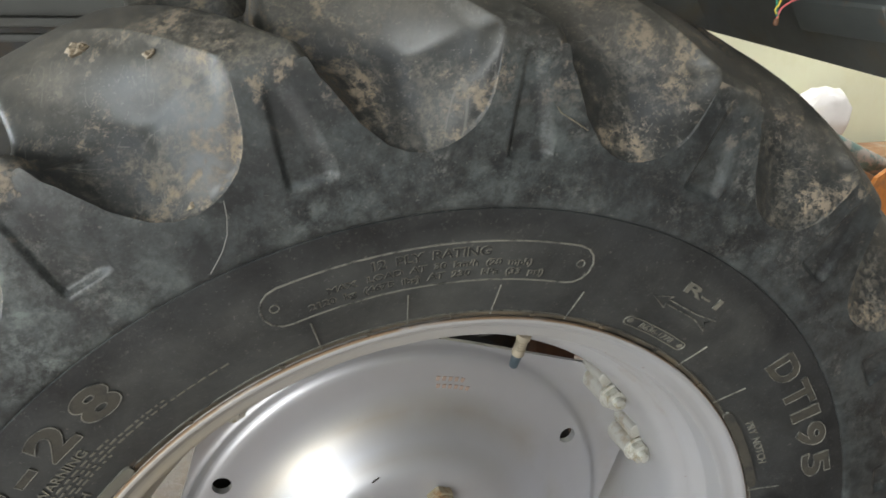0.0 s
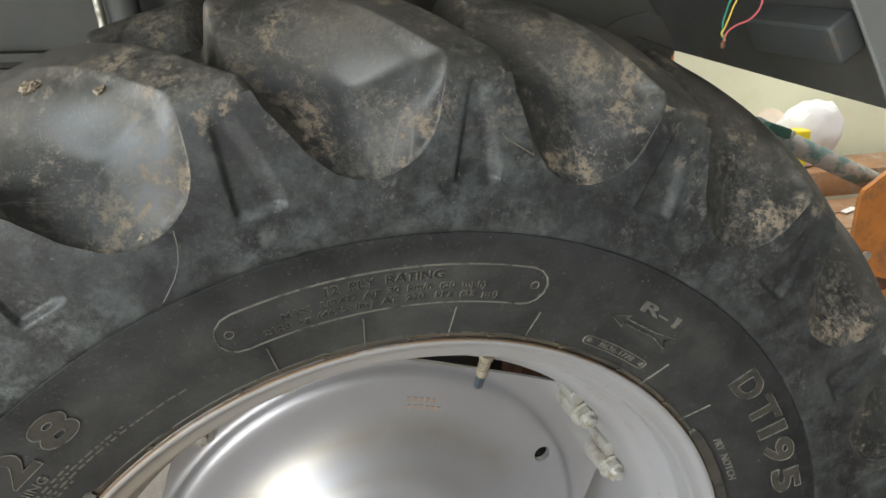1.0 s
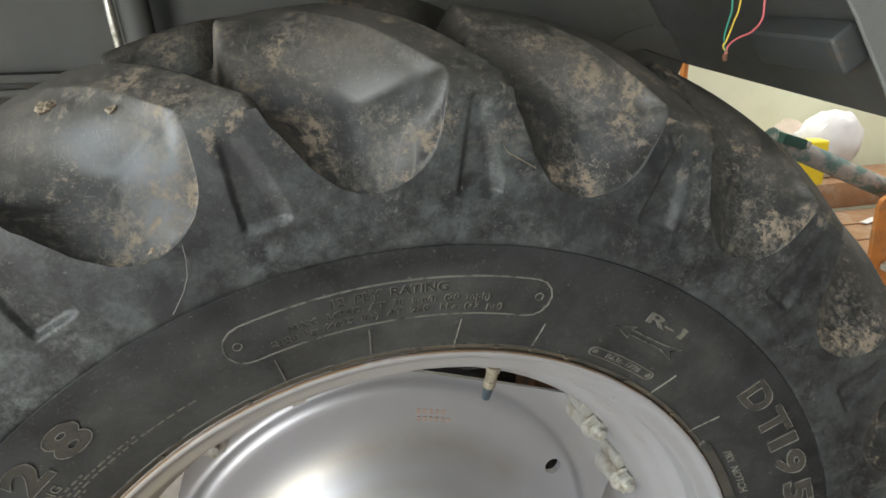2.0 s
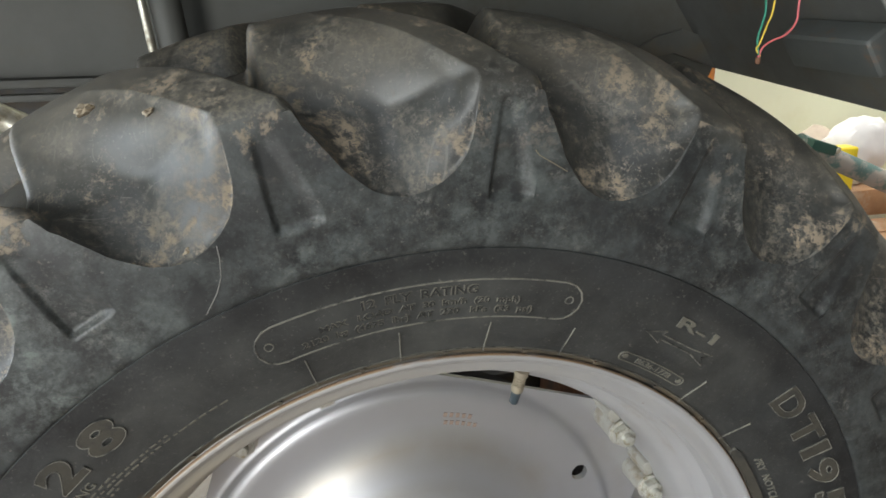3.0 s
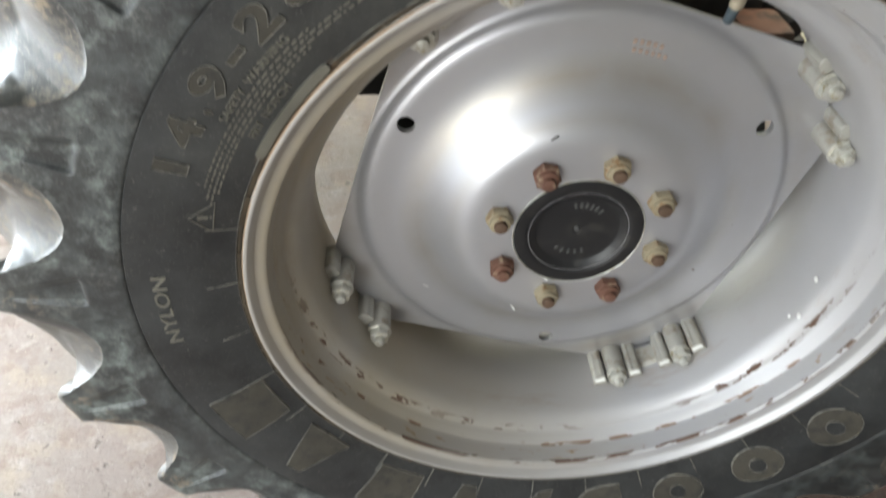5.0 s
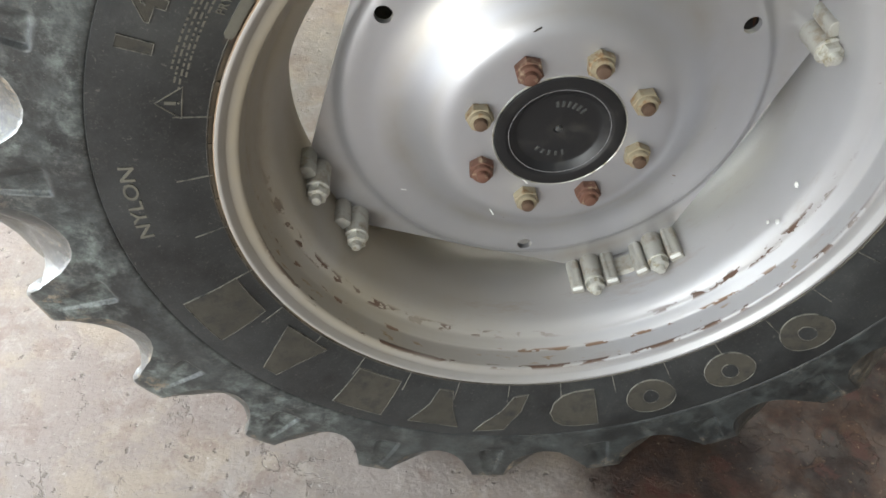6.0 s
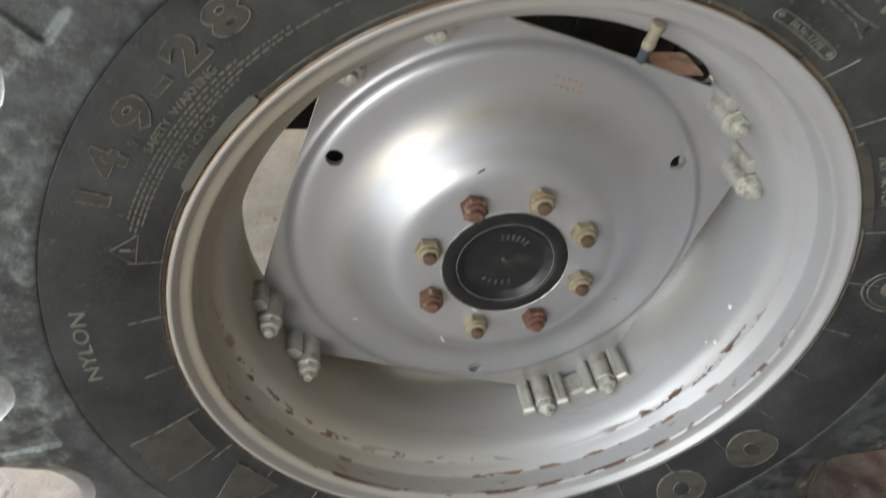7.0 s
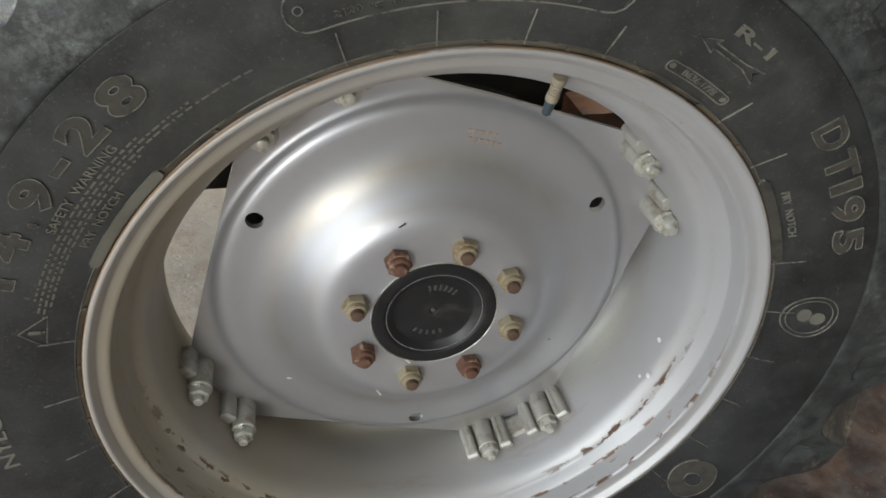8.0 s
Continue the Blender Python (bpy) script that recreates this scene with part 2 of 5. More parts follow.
BRASS = plain("dull_tan_brass", (0.24, 0.205, 0.15), 0.6, 0.2, 0.2, 0.3, (0.35, 0.3, 0.22), (0.45, 0.65), 60.0)
VALVE_CAP = plain("dark_blue_grey_plastic", (0.035, 0.05, 0.06), 0.45)
STAMP = plain("brown_stamp_ink", (0.27, 0.20, 0.16), 0.7)
CHIP = plain("bare_white_chip", (0.75, 0.75, 0.72), 0.5)
FENDER = plain("grey_fender_paint", (0.090, 0.090, 0.083), 0.6, 0.0, 0.15, 0.2, (0.075, 0.068, 0.055), (0.48, 0.75), 9.0, specular=0.3)
# Fender grey made paler, for the light that falls on the lip.
FENDER_LIT = plain("lit_grey_fender_paint", (0.17, 0.175, 0.165), 0.5, 0.0, 0.12, 0.2, (0.15, 0.11, 0.075), (0.55, 0.72), 22.0)
LAMP_BOX = plain("dusty_grey_box_paint", (0.062, 0.066, 0.064), 0.55, 0.0, 0.15, 0.2, (0.13, 0.085, 0.055), (0.58, 0.7), 26.0)
# Dusty fender paint, its grey darkened for the shade under the crown.
FENDER_SHADED = plain("dusty_shaded_fender_paint", (0.075, 0.075, 0.07), 0.6, 0.0, 0.2, 0.3, (0.11, 0.09, 0.06), (0.48, 0.7), 12.0)
TUBE = plain("worn_steel_tube", (0.48, 0.46, 0.40), 0.30, 0.8, 0.15, 0.2, (0.18, 0.15, 0.10), (0.52, 0.7), 25.0)
TEAL = plain("chipped_teal_paint", (0.10, 0.17, 0.16), 0.5, 0.0, 0.2, 0.3, (0.33, 0.30, 0.27), (0.46, 0.54), 20.0)
ORANGE = plain("worn_orange_paint", (0.62, 0.22, 0.045), 0.5, 0.0, 0.15, 0.3, (0.35, 0.16, 0.07), (0.5, 0.66), 14.0)
RED_OXIDE = plain("brown_red_paint", (0.16, 0.065, 0.03), 0.6, 0.0, 0.25, 0.4, (0.07, 0.045, 0.03), (0.48, 0.62), 16.0)
BLACK_IRON = plain("oily_black_iron", (0.018, 0.017, 0.016), 0.5, 0.1, 0.3, 0.4, (0.05, 0.035, 0.02), (0.5, 0.65), 18.0)
WHITE_PLASTIC = plain("milky_white_plastic", (0.82, 0.80, 0.80), 0.4, 0.0, 0.06, 0.1)
YELLOW = plain("yellow_plastic", (0.80, 0.62, 0.03), 0.4, 0.0, 0.1, 0.1)
GREEN_DARK = plain("dark_green_plastic", (0.03, 0.09, 0.07), 0.5)
PLANK = plain("orange_brown_timber", (0.34, 0.19, 0.10), 0.75, 0.0, 0.25, 0.5, (0.42, 0.34, 0.26), (0.5, 0.7), 12.0)


def make_floor():
    s = Surface("stained_concrete", (0.255, 0.217, 0.196), 0.7, 0.0, 0.14, 5.0)
    s.layer(s.span(s.cloud(2.6, 8.0, 0.6, shift=2.0, warp=0.6), 0.42, 0.58, 0.0, 0.8), (0.255, 0.208, 0.188), 0.75)
    s.layer(s.span(s.cloud(7.0, 9.0, 0.66, shift=7.0, warp=0.5), 0.50, 0.62, 0.0, 0.7), (0.315, 0.255, 0.200), 0.75)
    s.layer(s.span(s.cloud(13.0, 9.0, 0.7, shift=17.0), 0.52, 0.62, 0.0, 0.7), (0.205, 0.150, 0.128), 0.75)
    s.layer(s.span(s.cloud(20.0, 10.0, 0.75, shift=71.0, warp=0.5), 0.54, 0.62, 0.0, 0.4), (0.39, 0.345, 0.31), 0.7)
    s.layer(s.span(s.cloud(48.0, 8.0, 0.75, shift=77.0), 0.56, 0.66, 0.0, 0.4), (0.20, 0.16, 0.135), 0.8)
    away = s.math("ABSOLUTE", s.math("SUBTRACT", s.cloud(4.5, 7.0, 0.6, shift=41.0, warp=0.4), 0.5))
    crack = s.math("MULTIPLY", s.math("SUBTRACT", 1.0, s.span(away, 0.002, 0.006)), s.span(s.cloud(3.0, 4.0, shift=51.0), 0.48, 0.56))
    s.layer(crack, (0.17, 0.14, 0.12), 0.9)
    pits = s.span(s.cloud(42.0, 4.0, 0.55, shift=11.0), 0.65, 0.70, 0.0, 0.85)
    s.layer(pits, (0.15, 0.125, 0.11), 0.9)
    s.layer(s.span(s.cloud(120.0, 3.0, 0.6, shift=14.0), 0.66, 0.70, 0.0, 0.5), (0.50, 0.46, 0.41), 0.8)
    # an oily, flaking red-brown stain
    x = s.axes()
    across, along = s.math("MULTIPLY", s.math("SUBTRACT", x[0], 1.0), 1.09), s.math("MULTIPLY", s.math("SUBTRACT", x[1], 0.15), 0.85)
    far = s.math("SQRT", s.math("ADD", s.math("MULTIPLY", across, across), s.math("MULTIPLY", along, along)))
    edge = s.math("ADD", s.math("SUBTRACT", 1.03, far), s.math("MULTIPLY", s.math("SUBTRACT", s.cloud(5.0, 9.0, 0.65, shift=21.0), 0.5), 0.55))
    stain = s.span(edge, 0.0, 0.13)
    patchy = s.mix(s.span(s.cloud(9.0, 9.0, 0.7, shift=31.0, warp=0.5), 0.42, 0.60), (0.012, 0.0055, 0.0045), (0.050, 0.024, 0.015))
    s.layer(s.math("MULTIPLY", stain, 0.97), patchy, s.span(s.cloud(14.0, 6.0, 0.6, shift=35.0), 0.42, 0.60, 0.5, 0.9))
    flakes = s.math("MULTIPLY", stain, s.span(s.cloud(26.0, 9.0, 0.75, shift=37.0, warp=0.8), 0.58, 0.63, 0.0, 0.6))
    s.layer(flakes, (0.085, 0.045, 0.028), 0.8)
    red = s.math("MULTIPLY", stain, s.span(s.cloud(17.0, 9.0, 0.72, shift=47.0, warp=0.6), 0.56, 0.62, 0.0, 0.7))
    s.layer(red, (0.055, 0.014, 0.010), 0.6)
    crumbs = s.math("MULTIPLY", stain, s.span(s.cloud(95.0, 3.0, 0.6, shift=59.0), 0.67, 0.70, 0.0, 0.7))
    s.layer(crumbs, (0.22, 0.16, 0.11), 0.85)
    relief = s.math("SUBTRACT", s.cloud(9.0, 8.0, 0.6, shift=3.0), s.math("MULTIPLY", s.math("ADD", pits, crack), 0.5))
    relief = s.math("ADD", relief, s.math("MULTIPLY", flakes, 0.8))
    return s.grain(110.0, 0.6, 0.008, relief).done()


def make_wall():
    s = Surface("pale_lime_wash", (0.82, 0.82, 0.62), 0.85, 0.0, 0.05, 2.0)
    s.layer(s.span(s.cloud(3.0, 9.0, 0.7, shift=2.0), 0.5, 0.75, 0.0, 0.5), (0.70, 0.66, 0.38), 0.9)
    s.layer(s.span(s.cloud(40.0, 6.0, 0.7, shift=12.0), 0.70, 0.74, 0.0, 0.7), (0.18, 0.2, 0.12), 0.9)
    return s.grain(90.0, 0.3, 0.003, s.cloud(8.0, 6.0)).done()


CONCRETE, LIME_WASH = make_floor(), make_wall()
# For the unseen south and east walls, dark so they bounce less light.
DARK_WALL = plain("dark_unseen_wall", (0.20, 0.19, 0.175), 0.85, 0.0, 0.2, 0.4)
CEILING_PAINT = plain("grey_roof_sheet", (0.35, 0.35, 0.34), 0.7)
GROUND_DIRT = plain("yard_dirt", (0.30, 0.25, 0.19), 0.9, 0.0, 0.2, 0.5)
# ---- building helpers ----
def link_mesh(name, data, mat, parent=None, label=""):
    ob = new(name, data)
    if mat and not data.materials:
        data.materials.append(mat)
    if parent:
        ob.parent = parent
    if label:
        ob["label"] = label
    return ob


def mesh_of(name, verts, faces, mat=None, smooth=True, sharp=35):
    me = bpy.data.meshes.new(name)
    me.from_pydata([tuple(v) for v in verts], [], [tuple(f) for f in faces])
    me.validate()
    bm = bmesh.new()
    bm.from_mesh(me)
    bmesh.ops.recalc_face_normals(bm, faces=bm.faces)
    bm.to_mesh(me)
    bm.free()
    if smooth:
        me.polygons.foreach_set("use_smooth", [True] * len(me.polygons))
        me.set_sharp_from_angle(angle=radians(sharp))
    if mat:
        me.materials.append(mat)
    return me


def part(name, bm, mat, parent, label="", sharp=35):
    me = bpy.data.meshes.new(name)
    bmesh.ops.recalc_face_normals(bm, faces=bm.faces)
    bm.to_mesh(me)
    bm.free()
    me.polygons.foreach_set("use_smooth", [True] * len(me.polygons))
    me.set_sharp_from_angle(angle=radians(sharp))
    return link_mesh(name, me, mat, parent, label)


def thing(name, place=(0, 0, 0), label="", category="", group="", kind=""):
    ob = new(name)
    ob.empty_display_size = 0.05
    ob.location = place
    return tagged(ob, label, category, group, kind)


def polar(r, a, y):
    a = radians(a)
    return (r * math.cos(a), y, r * math.sin(a))


def lathe(profile, steps=160, closed=False):
    """Turns (radius, y) points about the wheel's axis."""
    verts, faces, k = [], [], len(profile)
    for i in range(steps):
        verts += [polar(r, 360 * i / steps, y) for r, y in profile]
    for i in range(steps):
        j = (i + 1) % steps
        for p in range(k if closed else k - 1):
            q = (p + 1) % k
            faces.append((i * k + p, i * k + q, j * k + q, j * k + p))
    return verts, faces


def rounded(profile, cuts=6):
    """A smooth curve through (radius, y) points."""
    p = np.array([profile[0], *profile, profile[-1]], float)
    out = []
    for i in range(1, len(p) - 2):
        for t in np.linspace(0, 1, cuts, endpoint=False):
            a, b, c, d = p[i - 1:i + 3]
            out.append(0.5 * (2 * b + (c - a) * t + (2 * a - 5 * b + 4 * c - d) * t**2 + (3 * b - a - 3 * c + d) * t**3))
    return [tuple(v) for v in out] + [tuple(p[-1])]


def box_mesh(bm, size, m, bevel=0.0, segments=2):
    made = bmesh.ops.create_cube(bm, size=1.0, matrix=m @ Matrix.Diagonal((*size, 1)))
    if bevel:
        edges = {e for v in made["verts"] for e in v.link_edges}
        bmesh.ops.bevel(bm, geom=list(edges), offset=bevel, segments=segments, profile=0.6, affect="EDGES", clamp_overlap=True)
    return made


def stick(bm, a, b, r, r2=None, sides=20, bevel=0.0):
    """A rod from a to b."""
    a, b = Vector(a), Vector(b)
    turn = (b - a).to_track_quat("Z", "Y").to_matrix().to_4x4()
    m = Matrix.Translation((a + b) / 2) @ turn
    made = bmesh.ops.create_cone(bm, cap_ends=True, segments=sides, radius1=r, radius2=r if r2 is None else r2, depth=(b - a).length, matrix=m)
    if bevel:
        caps = [f for f in {f for v in made["verts"] for f in v.link_faces} if len(f.verts) > 4]
        edges = list({e for f in caps for e in f.edges})
        bmesh.ops.bevel(bm, geom=edges, offset=bevel, segments=2, profile=0.5, affect="EDGES", clamp_overlap=True)


def hose(bm, points, r, sides=12):
    """A bent rod through points."""
    pts = [Vector(p) for p in points]
    smooth = []
    for i in range(len(pts) - 1):
        a, b, c, d = pts[max(i - 1, 0)], pts[i], pts[i + 1], pts[min(i + 2, len(pts) - 1)]
        for t in np.linspace(0, 1, 8, endpoint=False):
            smooth.append(0.5 * (2 * b + (c - a) * t + (2 * a - 5 * b + 4 * c - d) * t**2 + (3 * b - a - 3 * c + d) * t**3))
    smooth.append(pts[-1])
    rings, side = [], None
    for i, p in enumerate(smooth):
        way = (smooth[min(i + 1, len(smooth) - 1)] - smooth[max(i - 1, 0)]).normalized()
        side = way.orthogonal().normalized() if side is None else (side - way * side.dot(way)).normalized()
        up = way.cross(side)
        rings.append([bm.verts.new(p + r * (math.cos(t) * side + math.sin(t) * up)) for t in np.linspace(0, 2 * math.pi, sides, endpoint=False)])
    for a, b in zip(rings, rings[1:]):
        for k in range(sides):
            bm.faces.new((a[k], a[(k + 1) % sides], b[(k + 1) % sides], b[k]))
    bm.faces.new(rings[0])
    bm.faces.new(rings[-1])


def plate(bm, outline, thick, m):
    """A flat plate: its outline in x, y, thickness along z, laid by m."""
    low = [bm.verts.new(m @ Vector((x, y, 0))) for x, y in outline]
    high = [bm.verts.new(m @ Vector((x, y, thick))) for x, y in outline]
    bm.faces.new(low)
    bm.faces.new(high)
    n = len(outline)
    for i in range(n):
        bm.faces.new((low[i], low[(i + 1) % n], high[(i + 1) % n], high[i]))


# ---- the tyre's shape ----
# Rows across the tyre: outer skin (radius, depth) and groove floor (radius, depth).
SKIN_ROWS = [
    (0.5165, -0.0212, 0.5165, -0.0212), (0.525, -0.0216, 0.525, -0.0216), (0.533, -0.0219, 0.5325, -0.0215), (0.542, -0.0221, 0.5390, -0.0165),
    (0.555, -0.0223, 0.5455, -0.0065), (0.570, -0.0223, 0.5515, 0.0045), (0.585, -0.0220, 0.5570, 0.0150), (0.600, -0.0213, 0.5625, 0.0250),
    (0.612, -0.0203, 0.5675, 0.0330), (0.6195, -0.0185, 0.5715, 0.0390), (0.6245, -0.0145, 0.5750, 0.0440), (0.6295, -0.0070, 0.5790, 0.0495),
    (0.6360, 0.0040, 0.5845, 0.0570), (0.6450, 0.0200, 0.5920, 0.0670), (0.6565, 0.0460, 0.6030, 0.0830), (0.6650, 0.0800, 0.6140, 0.1050),
    (0.6700, 0.1150, 0.6225, 0.1280), (0.6715, 0.1400, 0.6280, 0.1450), (0.6720, 0.1525, 0.6300, 0.1525)]
BEAD = [(0.366, 0.034), (0.3735, 0.018), (0.3785, 0.0098), (0.3820, 0.0082), (0.386, 0.0070), (0.392, 0.0046), (0.405, -0.0005), (0.425, -0.0075),
        (0.445, -0.0124), (0.465, -0.0160), (0.480, -0.0180), (0.4855, -0.0186), (0.4865, -0.0174), (0.4876, -0.0188),
        (0.4905, -0.0194), (0.4945, -0.0201), (0.4960, -0.0202), (0.505, -0.0207), (0.5165, -0.0212)]
SKIN = np.array(SKIN_ROWS)
TIP = np.array([(0, 0.628), (0.12, 0.600), (0.35, 0.580), (0.8, 0.5655), (1.6, 0.5535), (2.8, 0.5440), (4.2, 0.5375), (5.7, 0.5345), (7.2, 0.5370),
                (8.6, 0.5435), (9.6, 0.5530), (10.6, 0.5640), (11.2, 0.5750), (11.8, 0.5850), (12.2, 0.5930), (12.7, 0.6000)])
PITCH, LUG_WIDE, CLIFF, ROUND = 18.0, 4.8, 0.5, -3.7


def skin_depth(r):
    """Depth of the sidewall at a radius."""
    b = np.array(BEAD[2:])
    return float(np.interp(r, np.r_[b[:, 0], SKIN[1:11, 0]], np.r_[b[:, 1], SKIN[1:11, 1]]))


def skin_at(s):
    """Outer skin and groove floor at a way s along the skin, smoothly."""
    return [np.interp(s, FINE_WAY, FINE[:, k]) for k in range(4)]


FINE = np.array(rounded(SKIN_ROWS, 8))
FINE_WAY = np.r_[0, np.cumsum(np.hypot(*np.diff(FINE[:, :2], axis=0).T))]
CORNER = float(np.interp(0.6245, FINE[:70, 0], FINE_WAY[:70]))


def ease(x):
    x = min(1.0, max(0.0, x))
    return x * x * (3 - 2 * x)


def lean_at(y):
    """Degrees by which a bar has swung round at a depth."""
    return 13.0 * float(np.clip((y + 0.012) / 0.1645, 0, 1)) ** 0.9


FOLD, BACK = (float(np.interp(y, FINE[:, 1], FINE_WAY)) for y in (0.038, 0.080))


def hollow(a, s, edge):
    """Radius and depth beside a bar, a degrees past its upper corner: a flat scallop at the shoulder, the bar's top above its fold, then the
    bar's end, which drops into the groove."""
    re, ye, rb, yb = skin_at(s)
    p = np.array((re, ye))
    if s > edge:
        fold, foot, back = np.array((0.631 - 0.0004 * max(0.0, a - 5) ** 2, 0.039)), np.array(skin_at(edge)[:2]), np.array(skin_at(BACK)[:2])

        def line(w):
            if w < FOLD:
                return foot + (fold - foot) * (w - edge) / (FOLD - edge)
            return fold + (back - fold) * (w - FOLD) / (BACK - FOLD) if w < BACK else np.array(skin_at(w)[:2])

        wide = min(0.085, 1.4 * (s - edge), FINE_WAY[-1] - s)
        near = [(max(edge, s + wide * d), (1 - abs(d)) / 3.0) for d in (-0.667, -0.333, 0, 0.333, 0.667)]
        p = p + (sum(np.array(skin_at(w)[:2]) * f for w, f in near) - p) * ease(a / 1.4)
        p = p + (sum(line(w) * f for w, f in near) - p) * ease(a / 7.0)
        drop = ease((a + lean_at(ye) - 14.2) / 1.7) * min(1.0, max(0.0, (ye - 0.022) / 0.03))
        p = p + (np.array((rb, yb)) - p) * drop
    return p


def bar_columns():
    """Points (radius, angle, depth) of one tread bar with the flank beside it, and the rows that are dusty; angle 0 is the bar's upper corner."""
    angles = np.r_[np.linspace(-LUG_WIDE - CLIFF, ROUND, 18)[:-1], np.linspace(ROUND, 0, 27),
                   np.linspace(0, 1, 9)[1:] ** 1.3 * 2.5, np.linspace(2.5, 12.7, 46)[1:]]
    columns, dusty = [], []
    for a in angles:
        u = np.clip((ROUND - a) / (LUG_WIDE + CLIFF + ROUND), 0, 1)
        tip = 0.628 - 0.028 * u * u if a <= 0 else np.interp(a, TIP[:, 0], TIP[:, 1])
        rise = 1 - max(0.0, 1 - u ** 2.4) ** 0.7
        edge = min(tip - 0.5165, CORNER - 0.003)
        ways = np.r_[np.linspace(0, edge, 44), np.linspace(edge + 0.0018, CORNER, 21), np.linspace(CORNER, FINE_WAY[-1], 46)[1:]]
        column = []
        for s in ways:
            re, ye, rb, yb = skin_at(s)
            nose = np.clip((ye - 0.118) / 0.034, 0, 1)
            lean = lean_at(ye)
            inside = max(0.0, s - edge)
            p = np.array((re, ye))
            p = hollow(a, s, edge) if a > 0 else p + (hollow(12.7, s, TIP[-1, 1] - 0.5165) - p) * (rise if s > edge else 0.0)
            k = rise if s > edge else 0.0
            r, y = p + (np.array((rb, yb)) - p) * nose * nose
            y += 0.0014 * min(1.0, max(0.0, a) / 0.4, max(0.0, 12.7 - a) / 2) * (1 - math.exp(-inside / 0.0015))
            t = (re - 0.530) / 0.077
            if -0.12 < t < 1.1 and a < 0.5:
                half, mid = 2.25 - 1.4 * t, -3.35 + 0.9 * t
                rim_ = np.clip((half + 0.1 - abs(a - mid)) / (0.5 if a > mid else 1.5), 0, 1) * np.clip((re - 0.5265) / 0.005, 0, 1) * np.clip((0.610 - re) / 0.014, 0, 1)
                y += (0.0052 - 0.0036 * t) * rim_ * rim_ * (3 - 2 * rim_) * max(0, 1 - 6 * k)
            column.append((r, a + lean, y))
        columns.append(column)
        dusty.append([1 if a > 0 and s > edge + 1e-6 else int(a <= 0 and s > CORNER) for s in ways[1:]])
    return columns, dusty


BAR = bar_columns()


def lug_mesh(name, far=False, turned=None):
    """One tread bar. turned: with the place of the bar on the wheel, which presses it flat on the floor."""
    columns, dusty = BAR
    n, verts, faces = len(columns[0]), [polar(r, a, 0.305 - y if far else y) for c in columns for r, a, y in c], []
    for j in range(len(columns) - 1):
        for i in range(n - 1):
            faces.append((j * n + i, j * n + i + 1, (j + 1) * n + i + 1, (j + 1) * n + i))
    dust = [dusty[j + 1][i] for j in range(len(columns) - 1) for i in range(n - 1)]
    if turned is not None:
        back, there = Matrix.Rotation(radians(turned), 4, "Y"), Matrix.Rotation(-radians(turned), 4, "Y")
        pressed = []
        for v in verts:
            p = there @ Vector(v)
            p.z = max(p.z, 0.002 - HUB)
            pressed.append(tuple(back @ p))
        verts = pressed
    me = mesh_of(name, verts, faces, SIDEWALL, True, 38)
    me.materials.append(TREAD)
    me.polygons.foreach_set("material_index", dust)
    return me


# ---- raised marks on the sidewall ----
def on_wall(r, a, lift):
    return polar(r, a, skin_depth(r) - lift)


def ridge(path, wide=0.0016, high=0.0011, closed=True):
    """A low rib along (radius, angle) points of the sidewall."""
    p = [(r * math.cos(radians(a)), r * math.sin(radians(a))) for r, a in path]
    verts, faces, n = [], [], len(p)
    for i in range(n):
        b, c = p[i - 1] if closed or i else p[0], p[(i + 1) % n] if closed or i < n - 1 else p[-1]
        d = np.subtract(c, b)
        d = d / (np.linalg.norm(d) + 1e-12)
        for off, lift in ((-wide * 0.5, -0.0006), (-wide * 0.22, high), (wide * 0.22, high), (wide * 0.5, -0.0006)):
            x, z = p[i][0] - d[1] * off, p[i][1] + d[0] * off
            r, a = math.hypot(x, z), math.degrees(math.atan2(z, x))
            verts.append(on_wall(r, a, lift))
    for i in range(n if closed else n - 1):
        j = (i + 1) % n
        for k in range(3):
            faces.append((i * 4 + k, i * 4 + k + 1, j * 4 + k + 1, j * 4 + k))
    return verts, faces


def slab(path, high=0.0012):
    """A raised flat shape with an outline of (radius, angle) points."""
    n = len(path)
    mid = np.mean([(r * math.cos(radians(a)), r * math.sin(radians(a))) for r, a in path], axis=0)
    verts, faces = [], []
    for shrink, lift in ((1.0, -0.0006), (0.985, high), (0.55, high), (0.08, high)):
        for r, a in path:
            x, z = mid + shrink * (np.array((r * math.cos(radians(a)), r * math.sin(radians(a)))) - mid)
            verts.append(on_wall(math.hypot(x, z), math.degrees(math.atan2(z, x)), lift))
    for ring in range(3):
        for i in range(n):
            j = (i + 1) % n
            faces.append((ring * n + i, ring * n + j, ring * n + n + j, ring * n + n + i))
    faces.append(tuple(range(3 * n, 4 * n)))
    return verts, faces


def merge(*pieces):
    verts, faces = [], []
    for v, f in pieces:
        faces += [tuple(i + len(verts) for i in face) for face in f]
        verts += list(v)
    return verts, faces


